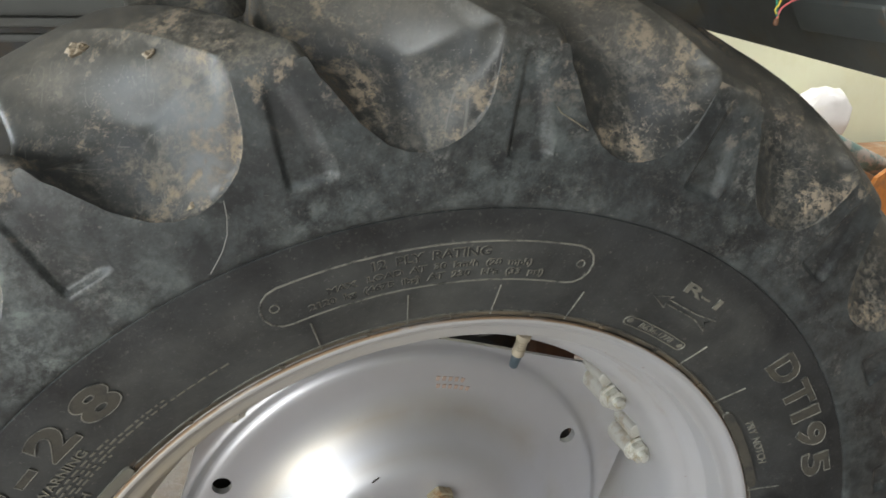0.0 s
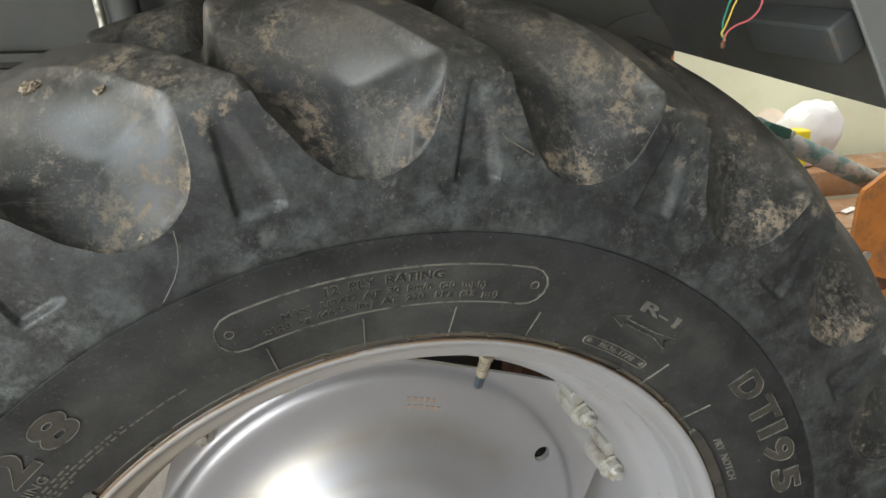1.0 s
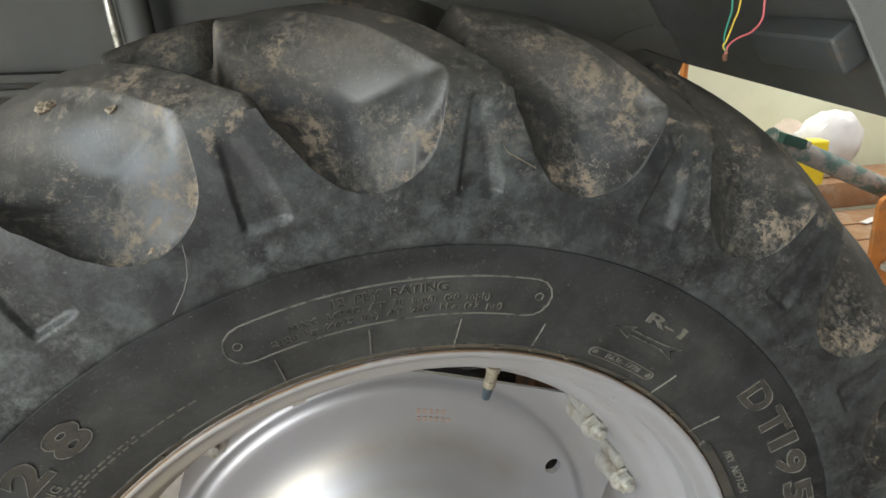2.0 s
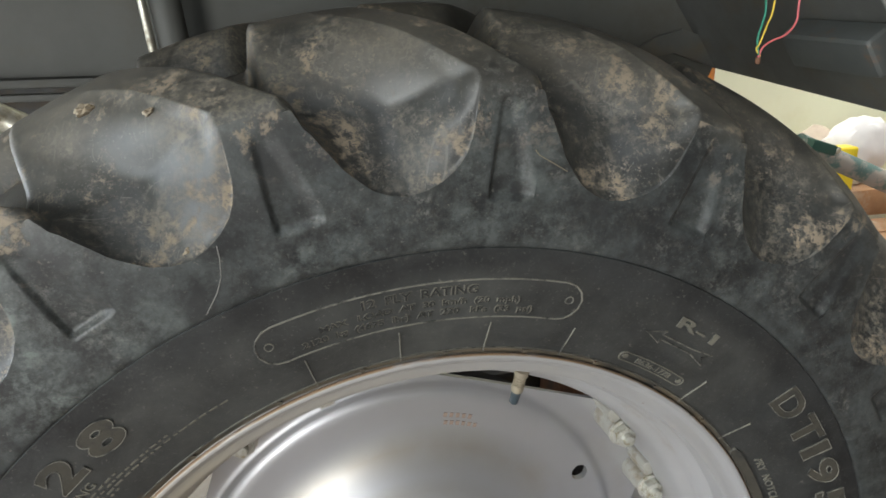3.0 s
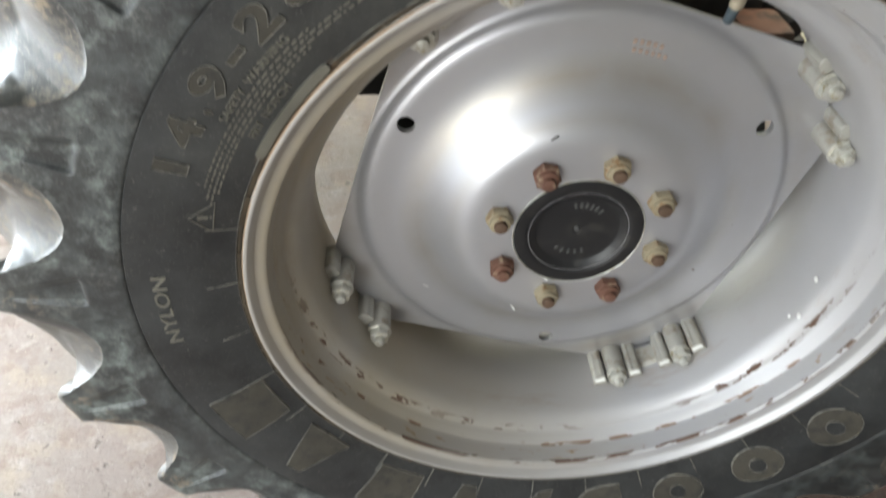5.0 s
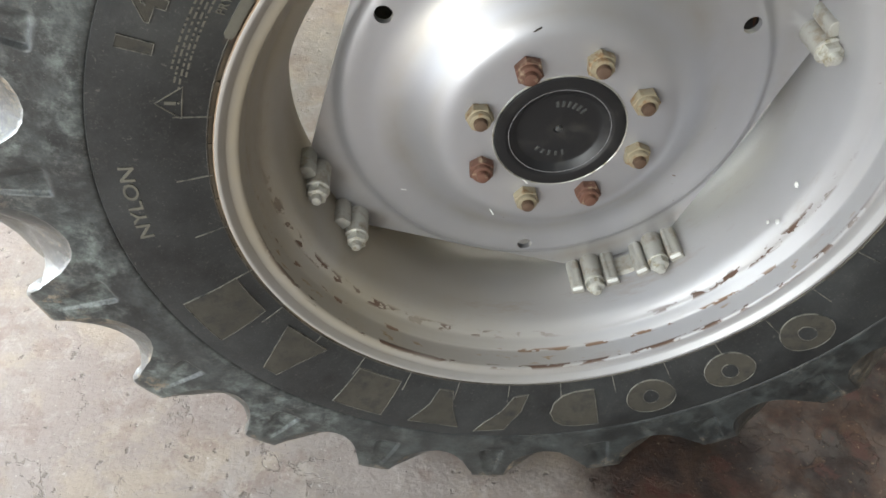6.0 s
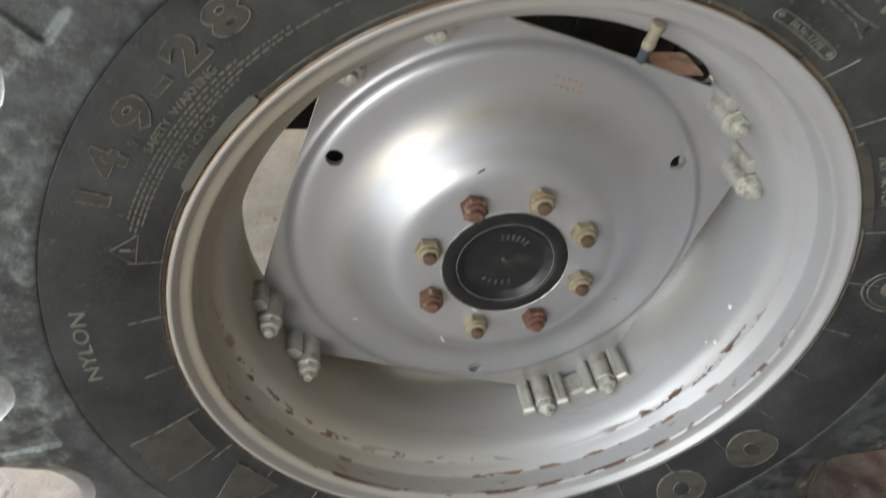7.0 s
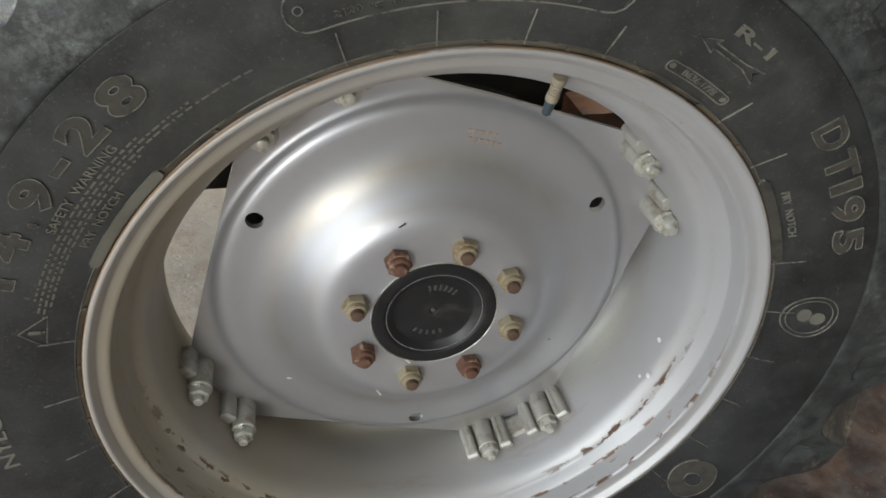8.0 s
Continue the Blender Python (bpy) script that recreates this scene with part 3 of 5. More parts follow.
def slot(r0, r1, a0, a1, steps=26, round_=6):
    """Outline of a long pad with rounded ends, in (radius, angle)."""
    rm, h = (r0 + r1) / 2, (r1 - r0) / 2
    out = [(r1, a) for a in np.linspace(a0, a1, steps)]
    out += [(rm + h * math.cos(t), a1 - math.degrees(h * math.sin(t) / rm)) for t in np.linspace(0, math.pi, round_ + 2)[1:-1]]
    out += [(r0, a) for a in np.linspace(a1, a0, steps)]
    out += [(rm - h * math.cos(t), a0 + math.degrees(h * math.sin(t) / rm)) for t in np.linspace(0, math.pi, round_ + 2)[1:-1]]
    return out


def oval(r, a, dr, da, steps=28):
    return [(r + dr * math.cos(t), a + da * math.sin(t)) for t in np.linspace(0, 2 * math.pi, steps, endpoint=False)]


def block(r0, r1, a0, a1, slant=0.0, steps=5):
    out = [(r0, a) for a in np.linspace(a0, a1, steps)] + [(r, a1 + slant * (r - r0) / (r1 - r0)) for r in np.linspace(r0, r1, 4)[1:-1]]
    out += [(r1, a + slant) for a in np.linspace(a1, a0, steps)] + [(r, a0 + slant * (r - r0) / (r1 - r0)) for r in np.linspace(r1, r0, 4)[1:-1]]
    return out


def font_mesh(text, bold=0.0, thick=0.05, outline=0.0):
    """The built-in letters as verts (x, y, z) and faces, capitals about 0.7 high."""
    curve = bpy.data.curves.new("letters", "FONT")
    curve.body, curve.offset, curve.extrude, curve.resolution_u = text, bold, thick, 4
    if outline:
        curve.fill_mode, curve.extrude, curve.bevel_depth, curve.bevel_resolution = "NONE", 0.0, outline, 0
    ob = new("letters", curve)
    me = bpy.data.meshes.new_from_object(ob.evaluated_get(bpy.context.evaluated_depsgraph_get()))
    verts, faces = [tuple(v.co) for v in me.vertices], [tuple(p.vertices) for p in me.polygons]
    bpy.data.objects.remove(ob)
    bpy.data.meshes.remove(me)
    bpy.data.curves.remove(curve)
    return verts, faces


def wall_text(text, r0, r1, a0, a1, high=0.0013, bold=0.0, outline=0.0):
    """Letters between two radii, read clockwise from angle a0 to a1, tops outwards."""
    verts, faces = font_mesh(text, bold, 0.05, outline)
    v = np.array(verts)
    xs, tall = v[:, 0], 0.70
    u = (xs - xs.min()) / max(1e-6, np.ptp(xs))
    out = []
    for (x, y, z), f in zip(v, u):
        out.append(on_wall(r0 + (r1 - r0) * y / tall, a0 + (a1 - a0) * f, high if z > 0 else -0.0006))
    return out, faces


# ---- the shed ----
def shell_mesh(boxes, mat, name):
    bm = bmesh.new()
    for a, b in boxes:
        size = [q - p for p, q in zip(a, b)]
        box_mesh(bm, size, Matrix.Translation([(p + q) / 2 for p, q in zip(a, b)]))
    me = bpy.data.meshes.new(name)
    bm.to_mesh(me)
    bm.free()
    me.materials.append(mat)
    return me


X0, X1, Y0, Y1, TOP = -2.9, 3.4, -3.3, 1.85, 3.2


def build_shed():
    floor = new("floor", shell_mesh([((X0 - 0.2, Y0 - 0.2, -0.2), (X1 + 0.2, Y1 + 0.2, 0.0))], CONCRETE, "floor"))
    tagged(floor, "rough grey concrete floor with brown oil stains", "floor", kind="structure")
    ground = new("ground", shell_mesh([((-400, -400, -0.5), (400, 400, -0.21))], GROUND_DIRT, "ground"))
    tagged(ground, "bare earth yard outside the shed", "ground", kind="structure")
    walls = {
        "wall_north": [((X0 - 0.2, Y1, 0.004), (X1 + 0.2, Y1 + 0.2, TOP))],
        "wall_east": [((X1, Y0, 0.004), (X1 + 0.2, Y1, TOP))],
        # The west wall is unseen; its gate's height is set for the light.
        "wall_west": [((X0 - 0.2, Y0, 0.004), (X0, -2.7, TOP)), ((X0 - 0.2, 1.75, 0.004), (X0, Y1, TOP)), ((X0 - 0.2, -2.7, 2.0), (X0, 1.75, TOP))],
        "wall_south": [((X0 - 0.2, Y0 - 0.2, 0.004), (-2.65, Y0, TOP)), ((-1.05, Y0 - 0.2, 0.004), (X1 + 0.2, Y0, TOP)),
                       ((-2.65, Y0 - 0.2, 2.3), (-1.05, Y0, TOP))],
    }
    for name, boxes in walls.items():
        bare = name in ("wall_south", "wall_east")
        label = "unseen shed wall, dark grey to cut bounced light" if bare else "pale yellow-green lime-washed shed wall"
        tagged(new(name, shell_mesh(boxes, DARK_WALL if bare else LIME_WASH, name)), label, "wall", kind="structure")
    spans, a, b = [], Y0 - 0.2, Y1 + 0.2
    # The roof is pierced only where the added overhead lamps hang.
    for low, high, holes in ((X0 - 0.2, -2.4, ()), (-2.4, -1.5, (0.5, 1.4)), (-1.5, -0.2, (-1.95, -0.65)), (-0.2, 1.65, ()), (1.65, 2.65, (0.6, 1.6)), (2.65, X1 + 0.2, ())):
        for p, q in ((a, holes[0]), (holes[1], b)) if holes else ((a, b),):
            spans.append(((low, p, TOP + 0.004), (high, q, TOP + 0.15)))
    roof = new("ceiling", shell_mesh(spans, CEILING_PAINT, "ceiling"))
    tagged(roof, "plain grey shed roof", "ceiling", kind="structure")


build_shed()


# ---- the wheel ----
wheel = thing("tractor_wheel", (0, 0, HUB), "tractor rear wheel, dusty black lugged tyre on silver rim", "wheel")


def build_tyre():
    inside = [(r - 0.012, y + 0.006) for r, y in zip(SKIN[:, 2], SKIN[:, 3])]
    half = BEAD + [(0.5175, -0.0170)] + inside[4:]
    profile = half + [(r, 0.305 - y) for r, y in reversed(half[:-1])]
    verts, faces = lathe(profile, 240)
    tyre = link_mesh("tyre", mesh_of("tyre", verts, faces, SIDEWALL, True, 50), None, wheel, "black rubber tyre, dusty, with mud-caked bars")
    near, far = lug_mesh("near_lug"), lug_mesh("far_lug", True)
    for k in range(20):
        for me, first in ((near, 105.9), (far, 114.9)):
            at = first - PITCH * k
            if abs((at + 12 + 90 + 180) % 360 - 180) < 34:
                me = lug_mesh("pressed_lug", me is far, at)
            lug = link_mesh("lug", me, None, tyre)
            lug.rotation_euler = (0, -radians(at), 0)
    return tyre


tyre = build_tyre()


def dusty_sides(me):
    """Dust lies along the foot of a raised mark, its top is rubbed dark."""
    me.materials.append(EDGE)
    me.polygons.foreach_set("material_index", [int(abs(p.normal.y) < 0.8) for p in me.polygons])
    return me


def mark(name, pieces, mat, label=""):
    return link_mesh(name, dusty_sides(mesh_of(name, *merge(*pieces), mat, True, 30)), None, tyre, label)


def build_marks():
    # radial ribs and small nubs round the bead
    rib = dusty_sides(mesh_of("rib", *ridge([(0.3800, 0), (0.388, 0), (0.400, 0), (0.4135, 0)], 0.0017, 0.0013, False), EDGE))
    nub = mesh_of("nub", *slab(oval(0.3805, 0, 0.0022, 0.36, 10), 0.0024), SIDEWALL)
    gone = [(113, 158), (57, 67), (20, 35)]
    for k in range(32):
        a = (106.9 - 11.2 * k) % 360
        if not any(low < a < high for low, high in gone):
            link_mesh("rib", rib, None, tyre).rotation_euler = (0, -radians(a), 0)
        link_mesh("nub", nub, None, tyre).rotation_euler = (0, -radians(a + 5.2), 0)
    ring = [(0.3835, a) for a in np.linspace(0, 360, 240, endpoint=False)]
    mark("bead_line", [ridge(ring, 0.0022, 0.0014)], SIDEWALL, "thin moulded line round the bead")
    # load plate
    mark("plate_outline", [ridge(slot(0.4195, 0.4575, 108.6, 76.7), 0.0024, 0.0010)] +
         [ridge(oval(0.4405, a, 0.0036, 0.46, 14), 0.0014, 0.001) for a in (109.6, 75.8)], EDGE, "worn outline of the load plate")
    for text, r0, r1, a0, a1, bold in (("12  PLY  RATING", 0.4450, 0.4528, 99.4, 86.8, 0.016), ("MAX   LOAD  AT  30  km/h  (20  mph)", 0.4350, 0.4406, 104.2, 81.6, 0.010),
                                       ("2120  kg  (4675  lbs)  AT  230   kPa  (33  psi)", 0.4255, 0.4312, 106.5, 79.8, 0.010)):
        mark("plate_text", [wall_text(text, r0, r1, a0, a1, 0.0011, bold)], PRINT_TOP)
        mark("plate_text_dust", [wall_text(text, r0, r1, a0, a1, 0.0003, 0.055)], PRINT, "dust caught round the small letters")
    # direction mark
    mark("direction_text", [wall_text("R-1", 0.4455, 0.4565, 61.2, 55.2, bold=0.02)], PRINT)
    arrow = [(0.4300, 64.2), (0.4368, 61.6), (0.4325, 61.9), (0.4325, 56.6), (0.4368, 53.8), (0.4300, 54.9), (0.4232, 53.8), (0.4275, 56.6),
             (0.4275, 61.9), (0.4232, 61.6)]
    mark("arrow", [ridge(arrow, 0.0020, 0.0012)], EDGE)
    mark("mould_badge", [ridge(slot(0.3925, 0.4025, 64.2, 54.1, 14), 0.0020, 0.001), wall_text("B636-1778", 0.3945, 0.4007, 62.1, 55.9)] +
         [slab(oval(0.398, a, 0.0028, 0.4, 12)) for a in (64.1, 54.2)], PRINT)
    # size
    size = [("8", 130.4, 126.0), ("2", 135.8, 131.8), ("-", 139.6, 137.1), ("9", 144.7, 140.6), (".", 146.4, 145.8), ("4", 151.6, 147.6), ("1", 155.6, 153.9)]
    for text, a0, a1 in size:
        r0, r1 = (0.4395, 0.4665)
        mark("size_numeral", [wall_text(text, r0, r1, a0, a1, 0.0011, 0.035)], LETTER)
        mark("numeral_edge", [wall_text(text, r0, r1, a0, a1, 0.0016, 0.035, 0.014)], EDGE)
    # model code
    for text, a0, a1 in (("D", 41.4, 37.0), ("T", 36.1, 31.6), ("1", 30.9, 29.0), ("9", 27.9, 23.6), ("5", 22.3, 17.8)):
        mark("model_numeral", [wall_text(text, 0.4405, 0.4690, a0, a1, 0.0011, 0.035)], LETTER)
        mark("numeral_edge", [wall_text(text, 0.4405, 0.4690, a0, a1, 0.0016, 0.035, 0.014)], EDGE)
    # warnings
    mark("warning_text", [wall_text("SAFETY  WARNING", 0.4245, 0.4320, 146.6, 133.3, bold=0.008)], PRINT)
    mark("warning_text", [wall_text("PRY  NOTCH", 0.3955, 0.4030, 147.8, 138.6, bold=0.008)], PRINT)
    mark("warning_text", [wall_text("PRY  NOTCH", 0.3965, 0.4040, 32.5, 23.0)], PRINT)
    rng = random.Random(4)
    for r, a0, a1 in ((0.4205, 157, 131), (0.4160, 159, 124), (0.4115, 160, 117), (0.4075, 158, 133)):
        bars, a = [], a0
        while a > a1:
            wide = rng.uniform(0.3, 1.1)
            bars.append(slab(block(r - 0.0009, r + 0.0009, a, a - wide, 0, 3), 0.0007))
            a -= wide + rng.uniform(0.3, 0.5)
        mark("fine_print", bars, PRINT, "rows of small unreadable print")
    mark("nylon_text", [wall_text("NYLON", 0.4495, 0.4635, 184.6, 172.4, 0.001, 0.01)], PRINT)
    sign = [(0.4290, 162.4), (0.4200, 161.2), (0.4085, 159.6), (0.4070, 162.0), (0.4060, 164.7), (0.4180, 163.5)]
    mark("warning_sign", [ridge(sign, 0.0018, 0.0011), slab(block(0.4120, 0.4215, 162.45, 161.95, 0, 3)), slab(oval(0.4096, 162.15, 0.0011, 0.16, 10))], PRINT)
    # round emblem, plain
    mark("emblem", [ridge(oval(0.431, 5.3, 0.0315, 4.15, 40), 0.0022, 0.0012), ridge(oval(0.431, 5.3, 0.026, 3.4, 36), 0.0016, 0.001),
                    slab(oval(0.440, 5.0, 0.009, 1.2, 14)), slab(oval(0.424, 5.8, 0.008, 1.4, 14))], PRINT)
    # maker's mark as plain raised shapes
    shapes = [block(0.400, 0.466, -162.0, -152.4, 0.5), [(0.397, -146.6), (0.397, -136.4), (0.430, -138.6), (0.464, -139.8), (0.464, -142.6), (0.430, -144.6)],
              block(0.400, 0.466, -127.8, -118.2), [(0.400, -109.6), (0.400, -106.6), (0.428, -105.6), (0.466, -103.2), (0.466, -112.8), (0.428, -110.4)],
              [(0.404, -93.4), (0.400, -90.4), (0.430, -91.6), (0.468, -94.4), (0.474, -100.0), (0.452, -98.2), (0.430, -95.6)],
              [(0.401, -76.6), (0.424, -76.6), (0.447, -76.6), (0.470, -76.6), (0.470, -80.6), (0.465, -83.2), (0.453, -85.0), (0.436, -85.7),
               (0.418, -85.0), (0.406, -83.2), (0.401, -80.6)],
              oval(0.436, -65.9, 0.031, 4.7), oval(0.434, -50.4, 0.031, 4.7), oval(0.434, -35.0, 0.031, 4.7)]
    for k, path in enumerate(shapes):
        mark("raised_shape", [slab(path, 0.0013)], LETTER, "plain raised maker's mark, brown with dust")
        mark("raised_shape_edge", [ridge(path, 0.0013, 0.0018)], EDGE)
    for a in (-65.9, -50.4, -35.0):
        hollow = oval(0.435, a, 0.013, 1.5)
        mark("shape_hollow", [slab(hollow, 0.0016)], SIDEWALL)
        mark("hollow_edge", [ridge(hollow, 0.0012, 0.0020)], EDGE)
    # pry notches at the bead
    for a0, a1, mat in ((134.2, 150.4, "b"), (18.8, 35.8, "g")):
        mark("pry_notch", [slab(slot(0.3795, 0.3895, a1, a0, 20, 2), 0.0030)], LETTER if mat == "g" else PRINT, "dusty rubber lip over the rim's edge")


build_marks()


def build_rim():
    # rolled lip, flange, bead seat, step and well
    face = [(0.3715, 0.0150), (0.3762, 0.0105), (0.3780, 0.0070), (0.3768, 0.0046), (0.3740, 0.0046), (0.3705, 0.0088), (0.3672, 0.0125), (0.3628, 0.0146),
            (0.3578, 0.0160), (0.3548, 0.0180), (0.3540, 0.0212), (0.3533, 0.0270), (0.3522, 0.0380), (0.3512, 0.0440), (0.3488, 0.0472), (0.3452, 0.0525),
            (0.3420, 0.0580), (0.3398, 0.0605), (0.3355, 0.0635), (0.3290, 0.0700), (0.3240, 0.0790), (0.3205, 0.0930), (0.3188, 0.1100), (0.3172, 0.1320),
            (0.3170, 0.1525)]
    face = rounded(face, 4)
    back = [(r, 0.305 - y) for r, y in reversed(face[:-1])]
    inner = face + back
    outer = [(r + 0.004 if y > 0.012 and y < 0.293 else r - 0.001, y) for r, y in inner]
    verts, faces = lathe(inner + outer[::-1], 200, True)
    rim = link_mesh("rim", mesh_of("rim", verts, faces, RIM_PAINT, True, 40), None, wheel, "silver-painted steel rim with rust chips along the ridges")
    # seam patch across the flange at the bottom
    for r, a, y, size in ((0.3180, -13.0, 0.090, 0.0045), (0.3200, -22, 0.073, 0.0042), (0.3186, -24, 0.082, 0.003)):
        bm = bmesh.new()
        bmesh.ops.create_uvsphere(bm, u_segments=10, v_segments=6, radius=1.0, matrix=Matrix.Translation(polar(r - 0.0005, a, y)) @ Matrix.Rotation(-radians(a), 4, "Y") @ Matrix.Diagonal((0.0008, size, size * 0.8, 1)))
        part("paint_chip", bm, CHIP, rim, "small white fleck on the paint")
    return rim


rim = build_rim()
PAIRS, SPREAD, BOLT_R = 27.9, 8.98, 0.309


def build_disc():
    """Dished centre: raised face, flat ring with three holes, four lobes that reach out to the clamps."""
    corner = [(0.3165, PAIRS - 90 * j + d) for j in range(4) for d in (-12, -8, 8, 12)]
    pts = [(0.2675 * math.cos(t), 0.2675 * math.sin(t)) for t in np.linspace(0, 2 * math.pi, 180, endpoint=False)]
    pts += [(r * math.cos(radians(a)), r * math.sin(radians(a))) for r, a in corner]
    pts = sorted(set(pts))

    def chain(seq):
        out = []
        for p in seq:
            while len(out) > 1 and (out[-1][0] - out[-2][0]) * (p[1] - out[-2][1]) - (out[-1][1] - out[-2][1]) * (p[0] - out[-2][0]) <= 0:
                out.pop()
            out.append(p)
        return out[:-1]

    hull = np.array(chain(pts) + chain(reversed(pts)))

    def reach(t):
        """Distance to the outline in the direction t."""
        d = np.array((math.cos(t), math.sin(t)))
        best = 0.2675
        for p, q in zip(hull, np.roll(hull, -1, 0)):
            e = q - p
            den = d[0] * e[1] - d[1] * e[0]
            if abs(den) > 1e-12:
                s, u = (p[0] * e[1] - p[1] * e[0]) / den, (p[0] * d[1] - p[1] * d[0]) / den
                if s > 0 and -1e-6 <= u <= 1 + 1e-6:
                    best = max(best, s)
        return best

    rings = rounded([(0.060, 0.1072), (0.080, 0.1070), (0.108, 0.1068), (0.126, 0.1070), (0.138, 0.1097), (0.149, 0.1155), (0.160, 0.1232), (0.171, 0.1311),
                     (0.182, 0.1386), (0.193, 0.1445), (0.205, 0.1490), (0.217, 0.1518), (0.230, 0.1532), (0.240, 0.1538), (0.248, 0.1545),
                     (0.2548, 0.1562), (0.2600, 0.1595)], 4)
    fillet = np.array([(0.260, 0.1595), (0.2630, 0.1627), (0.2660, 0.1650), (0.2700, 0.1662), (0.2760, 0.1664), (0.2850, 0.1664)])
    steps = 360
    verts, faces = [], []
    for i in range(steps):
        t = 2 * math.pi * i / steps
        far = reach(t)
        col = [(r * math.cos(t), y, r * math.sin(t)) for r, y in rings]
        for f in (0.4, 0.7, 1.0, 1.4, 1.9, 2.6, 4.0, 9.0):
            r = min(far, 0.2600 + 0.0075 * f)
            col.append((r * math.cos(t), np.interp(r, fillet[:, 0], fillet[:, 1]), r * math.sin(t)))
        col += [(far * math.cos(t), 0.1725, far * math.sin(t)), (0.2600 * math.cos(t), 0.1715, 0.2600 * math.sin(t))]
        col += [(r * math.cos(t), y + 0.009, r * math.sin(t)) for r, y in reversed(rings[:-6:4])]
        verts += col
    k = len(verts) // steps
    for i in range(steps):
        j = (i + 1) % steps
        for p in range(k):
            q = (p + 1) % k
            faces.append((i * k + p, i * k + q, j * k + q, j * k + p))
    disc = link_mesh("wheel_disc", mesh_of("wheel_disc", verts, faces, DISC_PAINT, True, 40), None, wheel, "dished silver-painted steel wheel disc, dusty")
    # the three holes, cut through
    cutters = []
    for j in range(3):
        bm = bmesh.new()
        a = 148.3 - 120 * j
        stick(bm, polar(0.2387, a, 0.10), polar(0.2387, a, 0.22), 0.0105, sides=24)
        me = bpy.data.meshes.new("hole")
        bm.to_mesh(me)
        bm.free()
        cutter = new("hole", me)
        cutter.parent = wheel
        cutters.append(cutter)
        cut = disc.modifiers.new("hole", "BOOLEAN")
        cut.operation, cut.object, cut.solver = "DIFFERENCE", cutter, "EXACT"
    bpy.context.view_layer.update()
    done = bpy.data.meshes.new_from_object(disc.evaluated_get(bpy.context.evaluated_depsgraph_get()))
    disc.modifiers.clear()
    disc.data = done
    done.set_sharp_from_angle(angle=radians(40))
    for cutter in cutters:
        bpy.data.objects.remove(cutter)
    # worn stamp as bars, and scratches
    face_at = lambda r: float(np.interp(r, [p[0] for p in rings], [p[1] for p in rings]))
    rng = random.Random(2)
    for row, (r, n) in enumerate(((0.2270, 5), (0.2175, 6))):
        for c in range(n):
            bm = bmesh.new()
            a = 80.4 - row * 0.4 - c * 1.9
            box_mesh(bm, (0.0044, 0.0008, 0.0058), Matrix.Translation(polar(r, a, face_at(r))) @ Matrix.Rotation(radians(90 - a), 4, "Y") @ Matrix.Rotation(rng.uniform(-0.1, 0.1), 4, "Y"))
            part("stamp_bar", bm, STAMP, disc, "faded brown stamped mark")
    for r, a, length, wide, turn, mat in ((0.140, 107.9, 0.010, 0.0022, -35, BLACK_IRON), (0.150, -117.5, 0.017, 0.0016, 62, CHIP), (0.0815, -113, 0.010, 0.0022, 50, CHIP),
                                          (0.222, -145, 0.007, 0.0014, 10, CHIP), (0.205, -31, 0.009, 0.0012, 20, STAMP)):
        bm = bmesh.new()
        box_mesh(bm, (length, 0.0030 if r == 0.150 else 0.0012, wide), Matrix.Translation(polar(r, a, face_at(r))) @ Matrix.Rotation(radians(turn), 4, "Y"), 0.0003, 1)
        part("scratch", bm, mat, disc)
    return disc


disc = build_disc()


def hexagon(bm, place, along, flats, deep, chamfer=0.0015, turn=0.0):
    m = Matrix.Translation(place) @ Vector(along).to_track_quat("Z", "Y").to_matrix().to_4x4() @ Matrix.Rotation(turn, 4, "Z")
    made = bmesh.ops.create_cone(bm, cap_ends=True, segments=6, radius1=flats / math.sqrt(3), radius2=flats / math.sqrt(3), depth=deep, matrix=m @ Matrix.Translation((0, 0, deep / 2)))
    caps = [f for f in {f for v in made["verts"] for f in v.link_faces} if len(f.verts) == 6]
    bmesh.ops.bevel(bm, geom=list({e for f in caps for e in f.edges}), offset=chamfer, segments=2, profile=0.5, affect="EDGES", clamp_overlap=True)


def build_nuts():
    rusty = {0, 4, 6}
    rng = random.Random(7)
    for k in range(8):
        a = 118.4 - 45 * k
        mat = NUT_RUST if k in rusty else NUT_TAN
        spot = Vector(polar(0.1016, a, 0))
        at = lambda y: spot + Vector((0, y, 0))
        bm = bmesh.new()
        hexagon(bm, at(0.1078), (0, -1, 0), 0.0285, 0.0135, 0.002, rng.uniform(0, 1))
        nut = part("wheel_nut", bm, mat, wheel, "rusty red wheel nut" if k in rusty else "tan zinc-plated wheel nut", 30)
        bm = bmesh.new()
        stick(bm, at(0.0950), at(0.0890), 0.0132, 0.0120, 24, 0.001)
        part("collar", bm, mat, nut)
        bm = bmesh.new()
        stick(bm, at(0.0900), at(0.0825), 0.0082, 0.0074, 16, 0.0012)
        part("stud", bm, NUT_RUST if k in (0, 4, 6) else STUD_DARK, nut, "rusted stud end")


build_nuts()


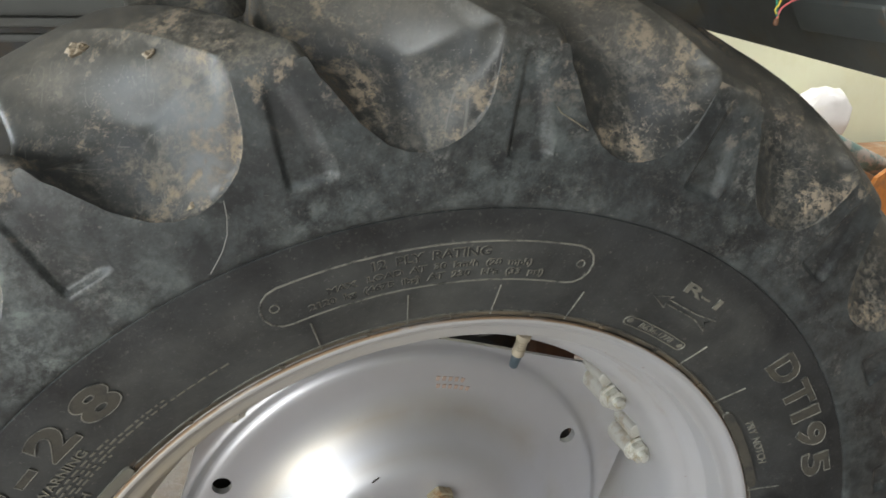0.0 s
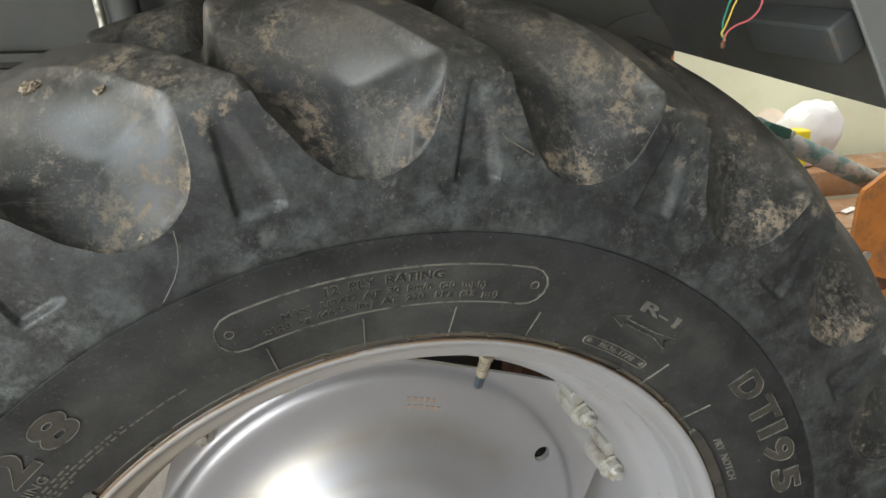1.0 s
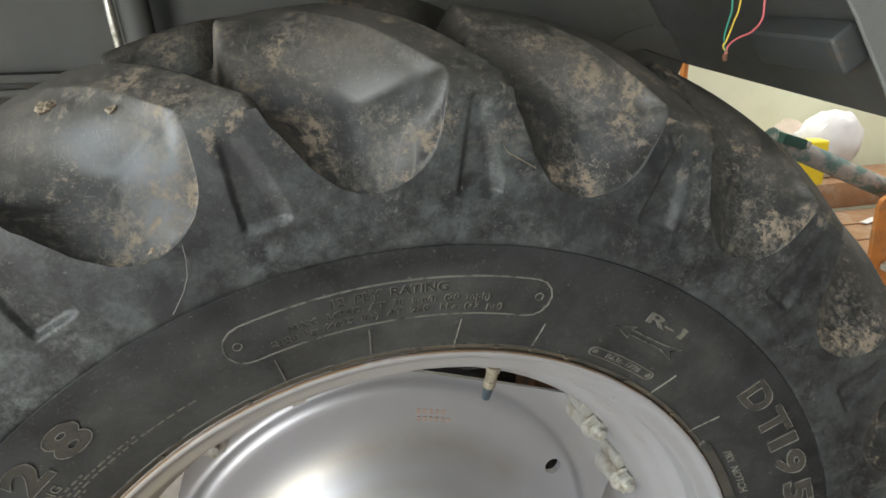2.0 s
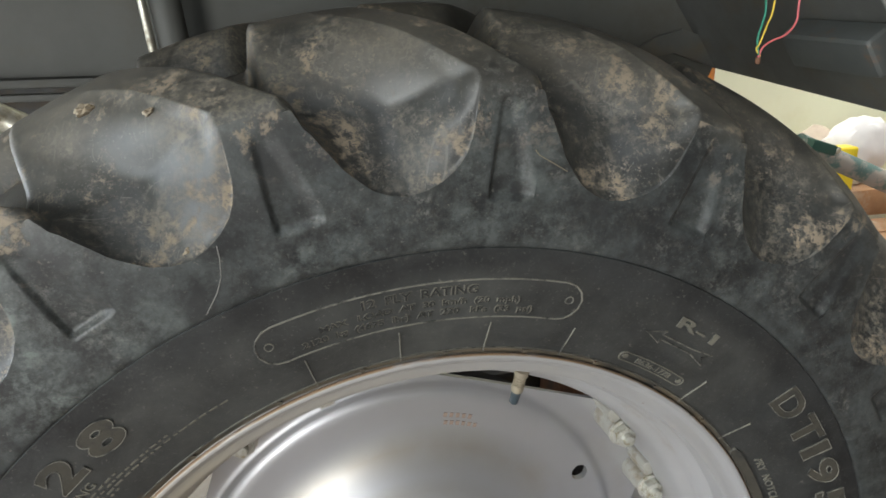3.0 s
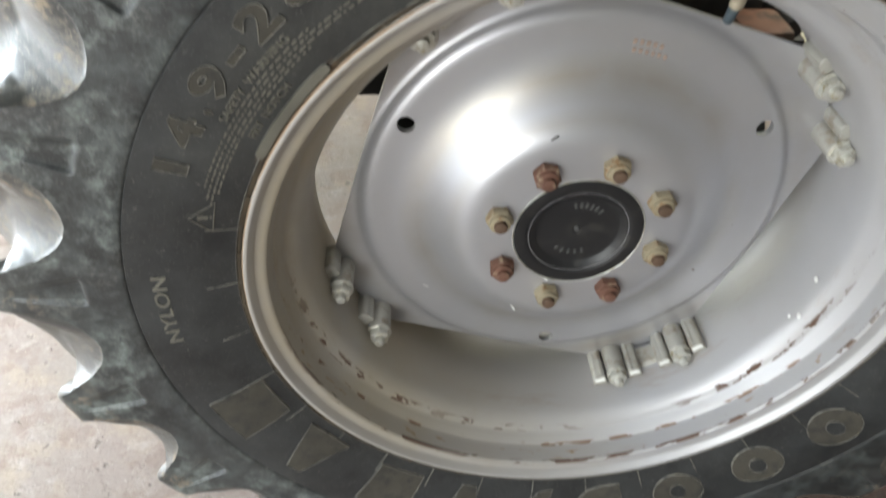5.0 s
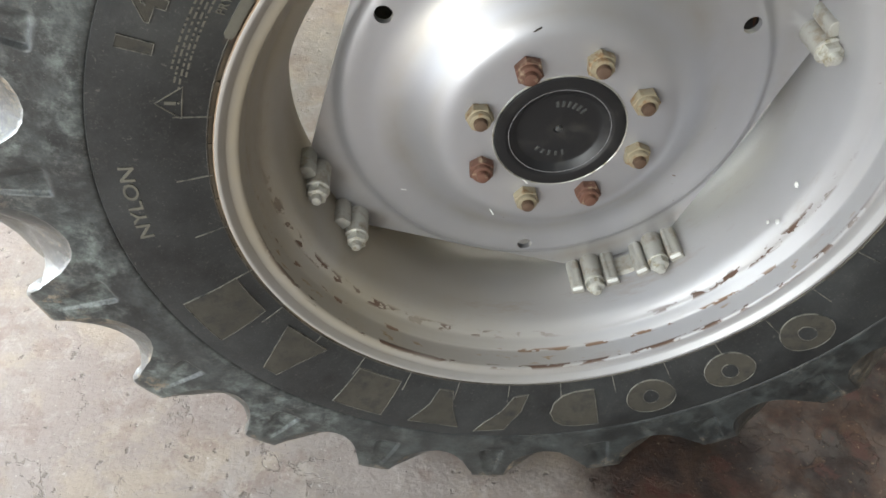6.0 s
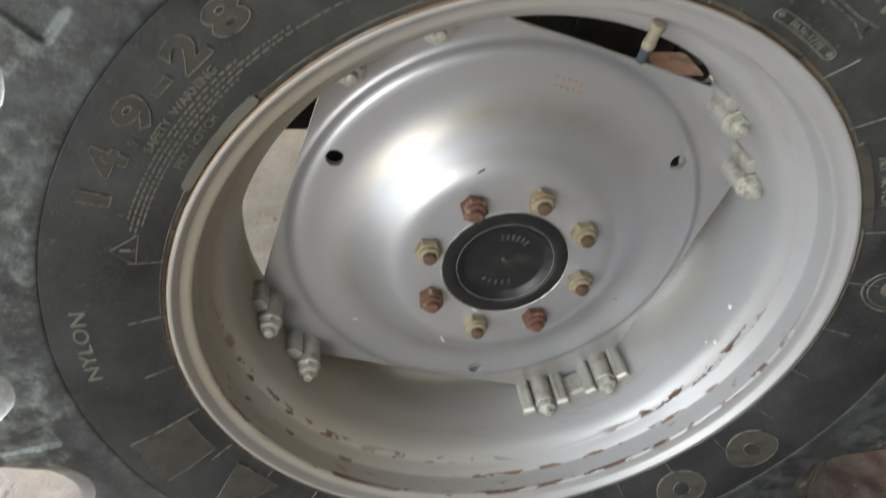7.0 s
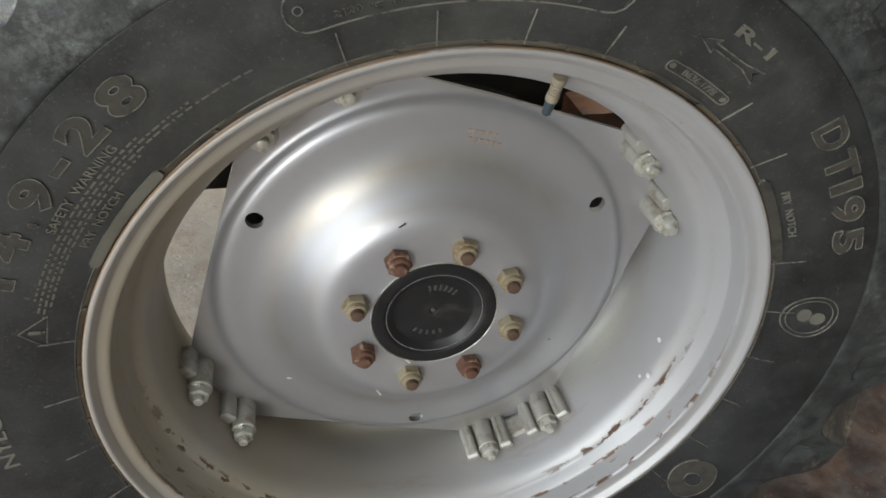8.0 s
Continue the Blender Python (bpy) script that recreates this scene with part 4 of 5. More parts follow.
def build_cap():
    skirt = rounded([(0.0775, 0.1085), (0.0775, 0.1060), (0.0755, 0.1050), (0.0660, 0.1052), (0.0625, 0.1062), (0.0580, 0.1088), (0.0530, 0.1120), (0.0480, 0.1140), (0.0300, 0.1150), (0.0080, 0.1155), (0.0060, 0.1165), (0.0015, 0.1170)], 4)
    verts, faces = lathe(skirt, 96)
    n = len(skirt)
    faces.append(tuple(i * n + n - 1 for i in range(96)))
    cap = link_mesh("hub_cap", mesh_of("hub_cap", verts, faces, CAP_BLACK, True, 30), None, wheel, "glossy black pressed hub cap with worn print")
    rng = random.Random(5)
    for a0, a1, r, n, tall in ((100, 46, 0.036, 6, 0.009), (-128, -74, 0.036, 5, 0.008)):
        for c in range(n):
            a = a0 + (a1 - a0) * c / (n - 1)
            bm = bmesh.new()
            box_mesh(bm, (0.0035, 0.0009, tall * rng.uniform(0.8, 1.0)), Matrix.Translation(polar(r, a, 0.1146)) @ Matrix.Rotation(radians(90 - a), 4, "Y"), 0.0004, 1)
            part("print_bar", bm, CAP_PRINT, cap)
    bm = bmesh.new()
    stick(bm, (0, 0.1175, 0), (0, 0.1140, 0), 0.0042, 0.003, 16, 0.0008)
    part("centre_pin", bm, CAP_PRINT, cap)
    verts, faces = lathe([(0.0770, 0.1076), (0.0790, 0.1054), (0.0803, 0.1076)], 96, True)
    link_mesh("cap_ring", mesh_of("cap_ring", verts, faces, BOLT, True, 50), None, wheel, "bright worn ring round the cap")


build_cap()


# Outline of a welded stop: way along the rim from the tube, radius.
STOP = [(0.0160, 0.3190), (0.0163, 0.3035), (0.0182, 0.2992), (0.0222, 0.2980), (0.0252, 0.3000), (0.0280, 0.2994), (0.0325, 0.3002), (0.0355, 0.3040), (0.0365, 0.3190)]


def build_clamp(j):
    """A pair of bolted clamps: tubes on the disc's lobe, bolts, and the stops welded to the rim."""
    base = PAIRS - 90 * j
    wide = 0.0150 if j == 1 else 0.0163
    for d in (SPREAD, -SPREAD):
        a = base + d
        m = Matrix.Rotation(-radians(a), 4, "Y")
        at = lambda r, y, z=0.0: m @ Vector((r, y, z))
        bm = bmesh.new()
        stick(bm, at(BOLT_R - 0.001, 0.1740), at(BOLT_R - 0.001, 0.1240), wide, wide - 0.001, 28, 0.003)
        boss = part("clamp_tube", bm, CLAMP, wheel, "dusty silver clamp tube on the disc's lobe")
        bm = bmesh.new()
        stick(bm, at(BOLT_R - 0.001, 0.1245), at(BOLT_R - 0.001, 0.1215), wide, sides=24, bevel=0.0006)
        hexagon(bm, at(BOLT_R - 0.001, 0.1218), (0, -1, 0), 0.0236, 0.0115, 0.0009, 0.4 + d * 0.07)
        nut = part("clamp_nut", bm, BOLT, boss, "zinc-plated nut and washer", 30)
        bm = bmesh.new()
        stick(bm, at(BOLT_R - 0.001, 0.1110), at(BOLT_R - 0.001, 0.1015), 0.0070, 0.0062, 16, 0.001)
        part("bolt_end", bm, BOLT, nut)
        # welded stops either side of the tube, standing on the rim
        for side in {0: (1,), 1: (-1, 1), 2: (-1,), 3: (-1,)}[j]:
            bm = bmesh.new()
            front, out, gap = {0: (0.1240, 0.007, -0.001), 1: (0.1165, 0.0, 0.0), 2: (0.1280, 0.002, 0.001), 3: (0.1260, 0.0, 0.0)}[j]
            lay = Matrix(((0, 1, 0, out), (0, 0, 1, front), (side, 0, 0, side * gap), (0, 0, 0, 1)))
            plate(bm, STOP, 0.168 - front, m @ lay)
            bmesh.ops.bevel(bm, geom=list(bm.edges), offset=0.0020, segments=3, profile=0.5, affect="EDGES", clamp_overlap=True)
            stop = part("rim_stop", bm, CLAMP, rim, "welded steel stop with a folded crest, dusty silver", 50)
            if j == 1:
                bm = bmesh.new()
                box_mesh(bm, (0.0072, 0.003, 0.0155), Matrix.Translation(at(0.3060, front, side * 0.0258)) @ m, 0.0014, 2)
                part("worn_edge", bm, CHIP, stop, "bright worn edge")


def build_clamp_plate(j):
    """The bent plate on the rim that carries one pair of stops."""
    verts, faces = [], []
    spread = np.linspace(-9, 9, 17)
    for a in PAIRS - 90 * j + spread:
        verts += [polar(r, a, y) for r, y in ((0.3180, 0.128), (0.3120, 0.132), (0.3110, 0.158), (0.3175, 0.160))]
    for i in range(len(spread) - 1):
        for k in range(3):
            faces.append((4 * i + k, 4 * i + k + 1, 4 * i + k + 5, 4 * i + k + 4))
    link_mesh("clamp_plate", mesh_of("clamp_plate", verts, faces, CLAMP), None, rim, "dusty welded plate under the clamps")


for j in range(4):
    build_clamp(j)
build_clamp_plate(1)


def build_valve():
    foot, tip = Vector(polar(0.3430, 74.9, 0.0470)), Vector(polar(0.3000, 73.4, 0.0600))
    at = lambda f: foot.lerp(tip, f)
    # the stem leaves the rim's well and leans inwards
    bm = bmesh.new()
    stick(bm, at(0.0), at(0.17), 0.0074, 0.0070, 20, 0.0015)
    stick(bm, at(0.15), at(0.44), 0.0054, sides=16, bevel=0.0008)
    for f in (0.20, 0.27, 0.34):
        stick(bm, at(f), at(f + 0.025), 0.0061, sides=16, bevel=0.0004)
    stick(bm, at(0.42), at(0.62), 0.0064, sides=16, bevel=0.0008)
    stem = part("valve_stem", bm, BRASS, wheel, "dull tan valve stem")
    bm = bmesh.new()
    stick(bm, at(0.60), at(1.0), 0.0054, 0.0046, 16, 0.0015)
    part("valve_cap", bm, VALVE_CAP, stem, "dark plastic dust cap")


build_valve()


# ---- behind the wheel ----
def build_axle():
    axle = thing("tractor_axle", (0, 0.175, HUB), "oily black axle housing behind the wheel", "axle")
    verts, faces = lathe(rounded([(0.005, 0.0), (0.13, 0.0), (0.13, 0.03), (0.10, 0.05), (0.085, 0.12), (0.09, 0.30), (0.12, 0.60), (0.16, 0.80), (0.16, 1.10), (0.005, 1.10)], 3), 48)
    link_mesh("housing", mesh_of("housing", verts, faces, BLACK_IRON, True, 40), None, axle)
    bm = bmesh.new()
    box_mesh(bm, (0.085, 0.10, 0.20), Matrix.Translation((0.395, 0.42, -0.06)), 0.012)
    part("bracket", bm, RED_OXIDE, axle, "brown-red painted bracket")
    bm = bmesh.new()
    box_mesh(bm, (0.60, 0.05, 0.07), Matrix.Translation((0.22, 0.50, -0.06)), 0.01)
    part("link_arm", bm, BLACK_IRON, axle)
    # Added block: a dark ground behind the fender that also darkens reflections.
    bm = bmesh.new()
    box_mesh(bm, (1.75, 0.5, 0.82), Matrix.Translation((-0.95, 0.90, 0.45)), 0.05, 3)
    for k in range(5):
        box_mesh(bm, (0.03, 0.04, 0.46), Matrix.Translation((-1.15 + 0.28 * k, 0.64, 0.32)), 0.008)
    part("dark_body_block", bm, BLACK_IRON, axle, "added black ribbed block for the unseen tractor body")
    # Added block that keeps the upper gap between disc and rim dark.
    bm = bmesh.new()
    box_mesh(bm, (0.62, 0.40, 0.62), Matrix.Translation((0.16, 0.75, -0.05)), 0.03, 2)
    for k in range(4):
        stick(bm, (-0.04 + 0.1 * k, 0.56, 0.06), (-0.04 + 0.1 * k, 0.54, 0.06), 0.016, sides=12, bevel=0.003)
    part("dark_gap_block", bm, BLACK_IRON, axle, "added black block that darkens the gap above the disc")
    # Unidentified black shape; it also hides the gate lamp in the gap.
    bm = bmesh.new()
    box_mesh(bm, (0.13, 0.07, 0.30), Matrix.Translation((-0.255, 0.285, 0.152)), 0.012, 2)
    part("black_gap_piece", bm, BLACK_IRON, axle, "unidentified black tractor part at the left gap")
    # Unseen backing, added so the holes in the wheel disc look dark.
    verts, faces = lathe(rounded([(0.005, 0.012), (0.20, 0.012), (0.238, 0.020), (0.244, 0.032), (0.238, 0.046), (0.005, 0.050)], 3), 64)
    link_mesh("hole_backing", mesh_of("hole_backing", verts, faces, BLACK_IRON, True, 40), None, axle, "added black disc that darkens the wheel disc's holes")
    for z in (0.02, -0.14):
        bm = bmesh.new()
        stick(bm, (0.455, 0.42, z), (0.455, 0.52, z), 0.018, bevel=0.003)
        part("pivot_pin", bm, BLACK_IRON, axle)
    return axle


build_axle()


def build_fender():
    fender = thing("tractor_fender", (0, 0.36, HUB), "grey sheet-metal fender over the tyre, dusty inside", "fender")
    flip = Matrix.Rotation(radians(90), 4, "X")
    inner = [(-1.1, 0.597), (-0.42, 0.586), (-0.2, 0.590), (0.0, 0.56), (0.20, 0.50), (0.44, 0.50), (0.471, 0.578), (0.415, 0.660), (0.33, 0.755), (0.20, 0.83), (0, 0.86), (-0.5, 0.87), (-1.1, 0.87)]
    bm = bmesh.new()
    plate(bm, inner, 0.004, Matrix.Translation((0, 0.004, 0)) @ flip)
    part("inner_panel", bm, FENDER, fender, "flat grey inner panel")
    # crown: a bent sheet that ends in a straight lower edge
    # The crown's left run is unseen, drawn out to shade the upper-left bars.
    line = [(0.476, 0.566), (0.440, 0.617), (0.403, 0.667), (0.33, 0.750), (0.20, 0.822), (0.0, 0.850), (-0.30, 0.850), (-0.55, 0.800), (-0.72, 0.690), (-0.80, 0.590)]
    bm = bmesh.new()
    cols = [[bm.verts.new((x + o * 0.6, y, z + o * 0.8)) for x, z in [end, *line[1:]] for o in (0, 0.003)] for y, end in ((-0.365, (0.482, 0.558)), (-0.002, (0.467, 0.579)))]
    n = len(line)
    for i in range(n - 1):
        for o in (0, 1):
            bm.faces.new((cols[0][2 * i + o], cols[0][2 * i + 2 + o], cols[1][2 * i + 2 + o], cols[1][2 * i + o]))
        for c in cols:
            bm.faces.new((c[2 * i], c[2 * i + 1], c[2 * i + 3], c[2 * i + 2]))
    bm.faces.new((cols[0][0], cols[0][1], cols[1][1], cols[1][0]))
    part("crown", bm, FENDER_SHADED, fender, "dusty underside of the crown, painted darker for its shade")
    bm = bmesh.new()
    for (xa, za), (xb, zb) in zip(line, line[1:]):
        mid, length, turn = ((xa + xb) / 2, -0.372, (za + zb) / 2), math.hypot(xb - xa, zb - za), math.atan2(zb - za, xb - xa)
        box_mesh(bm, (length + 0.002, 0.005, 0.034), Matrix.Translation(mid) @ Matrix.Rotation(-turn, 4, "Y"), 0.0015, 1)
    part("outer_lip", bm, FENDER_LIT, fender, "folded grey lip, painted paler for the light on it")
    bm = bmesh.new()
    box_mesh(bm, (0.90, 0.022, 0.010), Matrix.Translation((-0.72, -0.013, 0.588)), 0.004)
    box_mesh(bm, (0.30, 0.014, 0.008), Matrix.Translation((-0.43, -0.010, 0.572)), 0.003)
    part("bottom_flange", bm, FENDER, fender, "folded bottom edge")
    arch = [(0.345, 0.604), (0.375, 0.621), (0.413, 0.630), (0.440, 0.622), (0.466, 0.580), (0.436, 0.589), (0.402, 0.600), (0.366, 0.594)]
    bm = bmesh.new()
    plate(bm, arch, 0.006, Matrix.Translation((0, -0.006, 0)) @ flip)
    part("dust_ledge", bm, FENDER_SHADED, fender, "dust-covered brown ledge inside the fender")
    # support post in front of the panel
    bm = bmesh.new()
    stick(bm, (-0.207, -0.045, 0.50), (-0.245, -0.045, 0.86), 0.0165, sides=24)
    post = part("post", bm, FENDER, fender, "grey tubular post")
    bm = bmesh.new()
    stick(bm, (-0.229, -0.055, 0.50), (-0.267, -0.055, 0.86), 0.0045, sides=12)
    part("edge_bead", bm, TUBE, post, "bright bare edge")
    # lamp box under the crown
    along, out = Vector((-0.586, 0, 0.810)), Vector((-0.810, 0, -0.586))
    turn = Matrix((along, Vector((0, 1, 0)), out)).transposed().to_4x4()
    at = lambda w, y, o: Vector((0.476, y - 0.36, 0.566)) + along * w + out * o
    bm = bmesh.new()
    box_mesh(bm, (0.042, 0.120, 0.031), Matrix.Translation(at(0.088, 0.066, 0.0165)) @ turn, 0.007, 3)
    part("lamp_box", bm, LAMP_BOX, fender, "grey sheet-metal box with rusty corners")
    return fender


fender = build_fender()


def build_wires():
    loom = thing("wiring_loom", (0.292, 0.027, HUB + 0.628), "loose green, yellow and pink lamp wires", "wires")
    runs = (("green_wire", "glossy green insulated wire", (0.02, 0.20, 0.13), [(0.000, 0.010, 0.10), (0.002, 0, 0.04), (0.001, 0, 0.026), (-0.002, 0, 0.012), (0.001, 0, -0.002)], 0.0009),
            ("yellow_wire", "yellow insulated wire", (0.60, 0.42, 0.05), [(0.020, 0.012, 0.10), (0.010, 0, 0.04), (0.006, 0, 0.024), (0.000, -0.001, 0.008), (-0.002, 0, 0.003), (0.003, 0, -0.003)], 0.0008),
            ("pink_wire", "faded pink insulated wire", (0.55, 0.13, 0.14), [(0.048, 0.014, 0.10), (0.035, 0, 0.044), (0.035, 0, 0.026), (0.026, 0, 0.015), (0.013, 0, 0.010), (0.004, 0, 0.004), (0.001, 0, -0.005)], 0.0009))
    for name, label, colour, points, r in runs:
        bm = bmesh.new()
        hose(bm, points, r, 10)
        part(name, bm, plain(name, colour, 0.4, 0.0, 0.1, 0.0), loom, label)
    bm = bmesh.new()
    stick(bm, (0.001, 0, -0.010), (0.001, 0, -0.004), 0.0022, sides=12, bevel=0.001)
    part("wire_end", bm, RED_OXIDE, loom)


build_wires()


def build_linkage():
    rod = thing("lift_rod", (-0.45, 0.40, HUB + 0.55), "bent bright steel rod beside the fender", "rod")
    bm = bmesh.new()
    hose(bm, [(-0.55, 0, 0.045), (-0.25, 0, 0.045), (-0.06, 0, 0.020), (0.03, 0, -0.012), (0.10, 0.0, -0.07), (0.13, 0.02, -0.20), (0.13, 0.15, -0.45)], 0.0175, 20)
    part("bar", bm, TUBE, rod)
    spring = thing("return_spring", (-0.46, 0.39, HUB + 0.505), "steel rod with a coiled return spring", "spring")
    bm = bmesh.new()
    stick(bm, (-0.30, 0, 0.085), (0.12, 0.0, -0.040), 0.014, sides=20)
    part("core", bm, TUBE, spring)
    bm = bmesh.new()
    way, turns = Vector((0.42, 0, -0.125)), 44
    side = way.normalized().cross(Vector((0, 1, 0)))
    pts = []
    for i in range(turns * 6):
        t = i / 6 * 2 * math.pi
        pts.append(Vector((-0.30, 0, 0.085)) + way * (i / (turns * 6)) + 0.0165 * (math.cos(t) * side + math.sin(t) * Vector((0, 1, 0))))
    curve = bpy.data.curves.new("coil", "CURVE")
    curve.dimensions, curve.bevel_depth, curve.bevel_resolution = "3D", 0.0022, 1
    line = curve.splines.new("POLY")
    line.points.add(len(pts) - 1)
    for p, v in zip(line.points, pts):
        p.co = (*v, 1)
    ob = new("coil", curve)
    me = bpy.data.meshes.new_from_object(ob.evaluated_get(bpy.context.evaluated_depsgraph_get()))
    bpy.data.objects.remove(ob)
    link_mesh("coil", me, BLACK_IRON, spring)
    bm.free()


build_linkage()


# ---- beyond the wheel: an implement and a bag against the wall ----
def build_implement():
    frame_ = thing("cultivator_frame", (1.5, 0.9, 0.0), "orange steel implement frame with a teal pipe", "implement")
    at = lambda x, y, z: (x - 1.5, y - 0.9, z + HUB)
    bm = bmesh.new()
    stick(bm, at(1.125, 0.95, 0.322), at(2.20, 0.95, -0.115), 0.0262, sides=28)
    pipe = part("pipe", bm, TEAL, frame_, "chipped teal-painted steel pipe")
    bm = bmesh.new()
    box_mesh(bm, (0.075, 0.05, 0.026), Matrix.Translation(at(1.165, 0.93, 0.318)) @ Matrix.Rotation(0.30, 4, "Y"), 0.006)
    clamp = part("pipe_clamp", bm, GREEN_DARK, pipe, "dark green clamp")
    bm = bmesh.new()
    stick(bm, at(1.198, 0.93, 0.309), at(1.206, 0.905, 0.309), 0.009, sides=12, bevel=0.002)
    part("bolt", bm, BOLT, clamp)
    # upright plate with a bolt
    flip = Matrix.Rotation(radians(90), 4, "X")
    outline = [(1.345, 0.165), (1.352, 0.185), (1.44, 0.245), (1.62, 0.30), (1.62, -0.10), (1.385, -0.035), (1.352, 0.0)]
    bm = bmesh.new()
    plate(bm, [(x - 1.5, z + HUB) for x, z in outline], 0.012, Matrix.Translation((0, 0.80 - 0.9 + 0.012, 0)) @ flip)
    bracket = part("side_plate", bm, ORANGE, frame_, "orange-painted side plate")
    bm = bmesh.new()
    hexagon(bm, at(1.383, 0.788, 0.018), (0, -1, 0), 0.022, 0.012)
    part("bolt", bm, BOLT, bracket, "bright bolt head", 30)
    bm = bmesh.new()
    box_mesh(bm, (0.24, 0.09, 0.05), Matrix.Translation(at(1.50, 0.85, -0.075)), 0.004)
    part("cross_rail", bm, RED_OXIDE, frame_, "brown-red rail")
    for x in (1.48, 2.05):
        bm = bmesh.new()
        box_mesh(bm, (0.06, 0.06, 0.62), Matrix.Translation((x - 1.5, 0.0, 0.31)), 0.005)
        part("leg", bm, ORANGE, frame_)
    bm = bmesh.new()
    box_mesh(bm, (0.016, 0.02, 1.16), Matrix.Translation(at(1.163, 1.40, 0.58 - HUB)), 0.003)
    part("mast", bm, ORANGE, frame_, "orange upright mast")
    bm = bmesh.new()
    box_mesh(bm, (0.06, 0.50, 0.06), Matrix.Translation(at(1.172, 1.17, 0.285 - HUB)), 0.004)
    part("drawbar", bm, ORANGE, frame_)
    bm = bmesh.new()
    box_mesh(bm, (0.40, 0.05, 0.06), Matrix.Translation(at(1.32, 0.93, 0.285 - HUB)), 0.004)
    part("drawbar", bm, ORANGE, frame_)


build_implement()


def build_bench():
    bench = thing("steel_bench", (2.0, 1.55, 0.0), "worn orange steel bench with dusty timber boards", "bench")
    bm = bmesh.new()
    box_mesh(bm, (1.3, 0.20, 0.10), Matrix.Translation((0.05, 0.14, 0.575)), 0.006)
    part("beam", bm, PLANK, bench, "dusty orange-brown timber beam")
    for k in range(3):
        bm = bmesh.new()
        box_mesh(bm, (1.25 + 0.05 * k, 0.135, 0.028), Matrix.Translation((0.05, -0.03 - 0.14 * k, 0.50 - 0.002 * k)) @ Matrix.Rotation(0.01 * (k - 1), 4, "Z"), 0.003)
        part("board", bm, PLANK, bench, "dusty orange-brown timber board")
    for x in (-0.5, 0.6):
        for y in (-0.30, 0.14):
            bm = bmesh.new()
            top = 0.486 if y < 0 else 0.52
            box_mesh(bm, (0.05, 0.05, top), Matrix.Translation((x, y, top / 2)), 0.004)
            part("leg", bm, ORANGE, bench)
    for x, y, turn in ((0.02, -0.10, 0.4), (0.10, -0.22, 1.2)):
        bm = bmesh.new()
        box_mesh(bm, (0.09, 0.025, 0.006), Matrix.Translation((2.0 + x, 1.55 + y, 0.5195)) @ Matrix.Rotation(turn, 4, "Z"), 0.002, 1)
        me = bpy.data.meshes.new("paper_scrap")
        bm.to_mesh(me)
        bm.free()
        tagged(link_mesh("paper_scrap", me, WHITE_PLASTIC), "white paper scrap on the timber boards", "scrap", "scraps on the bench")


build_bench()


def build_bag():
    """A crumpled white plastic sack with a yellow tin beside it, on the bench's beam."""
    bag = thing("plastic_sack", (1.985, 1.68, 0.627), "crumpled milky white plastic sack, half full", "sack")
    bm = bmesh.new()
    bmesh.ops.create_icosphere(bm, subdivisions=4, radius=1.0)
    for v in bm.verts:
        p = v.co.copy()
        crease = 0.10 * abs(noise.noise(p * 1.6 + Vector((3, 1, 7)))) + 0.05 * noise.noise(p * 4.0)
        f = 1 - crease * 1.6
        v.co = Vector((p.x * 0.165 * f, p.y * 0.055 * f, 0.120 + p.z * 0.132 * f + 0.02 * p.x))
        v.co.z = max(v.co.z, 0.0)
    part("sack", bm, WHITE_PLASTIC, bag, sharp=25)
    tin = thing("yellow_tin", (1.850, 1.60, 0.627), "small bright yellow plastic tin on the beam", "tin")
    bm = bmesh.new()
    box_mesh(bm, (0.11, 0.06, 0.165), Matrix.Translation((0, 0, 0.0825)), 0.012, 3)
    part("body", bm, YELLOW, tin)
    cloth = thing("beige_cloth", (1.86, 1.74, 0.627), "beige cloth bundle behind the sack", "cloth")
    bm = bmesh.new()
    bmesh.ops.create_icosphere(bm, subdivisions=3, radius=1.0)
    for v in bm.verts:
        p = v.co.copy()
        f = 1 + 0.15 * noise.noise(p * 2.2)
        v.co = Vector((p.x * 0.10 * f, p.y * 0.05 * f, max(0.0, 0.10 + p.z * 0.115 * f)))
    part("bundle", bm, plain("beige_cloth", (0.62, 0.52, 0.42), 0.9), cloth)


build_bag()


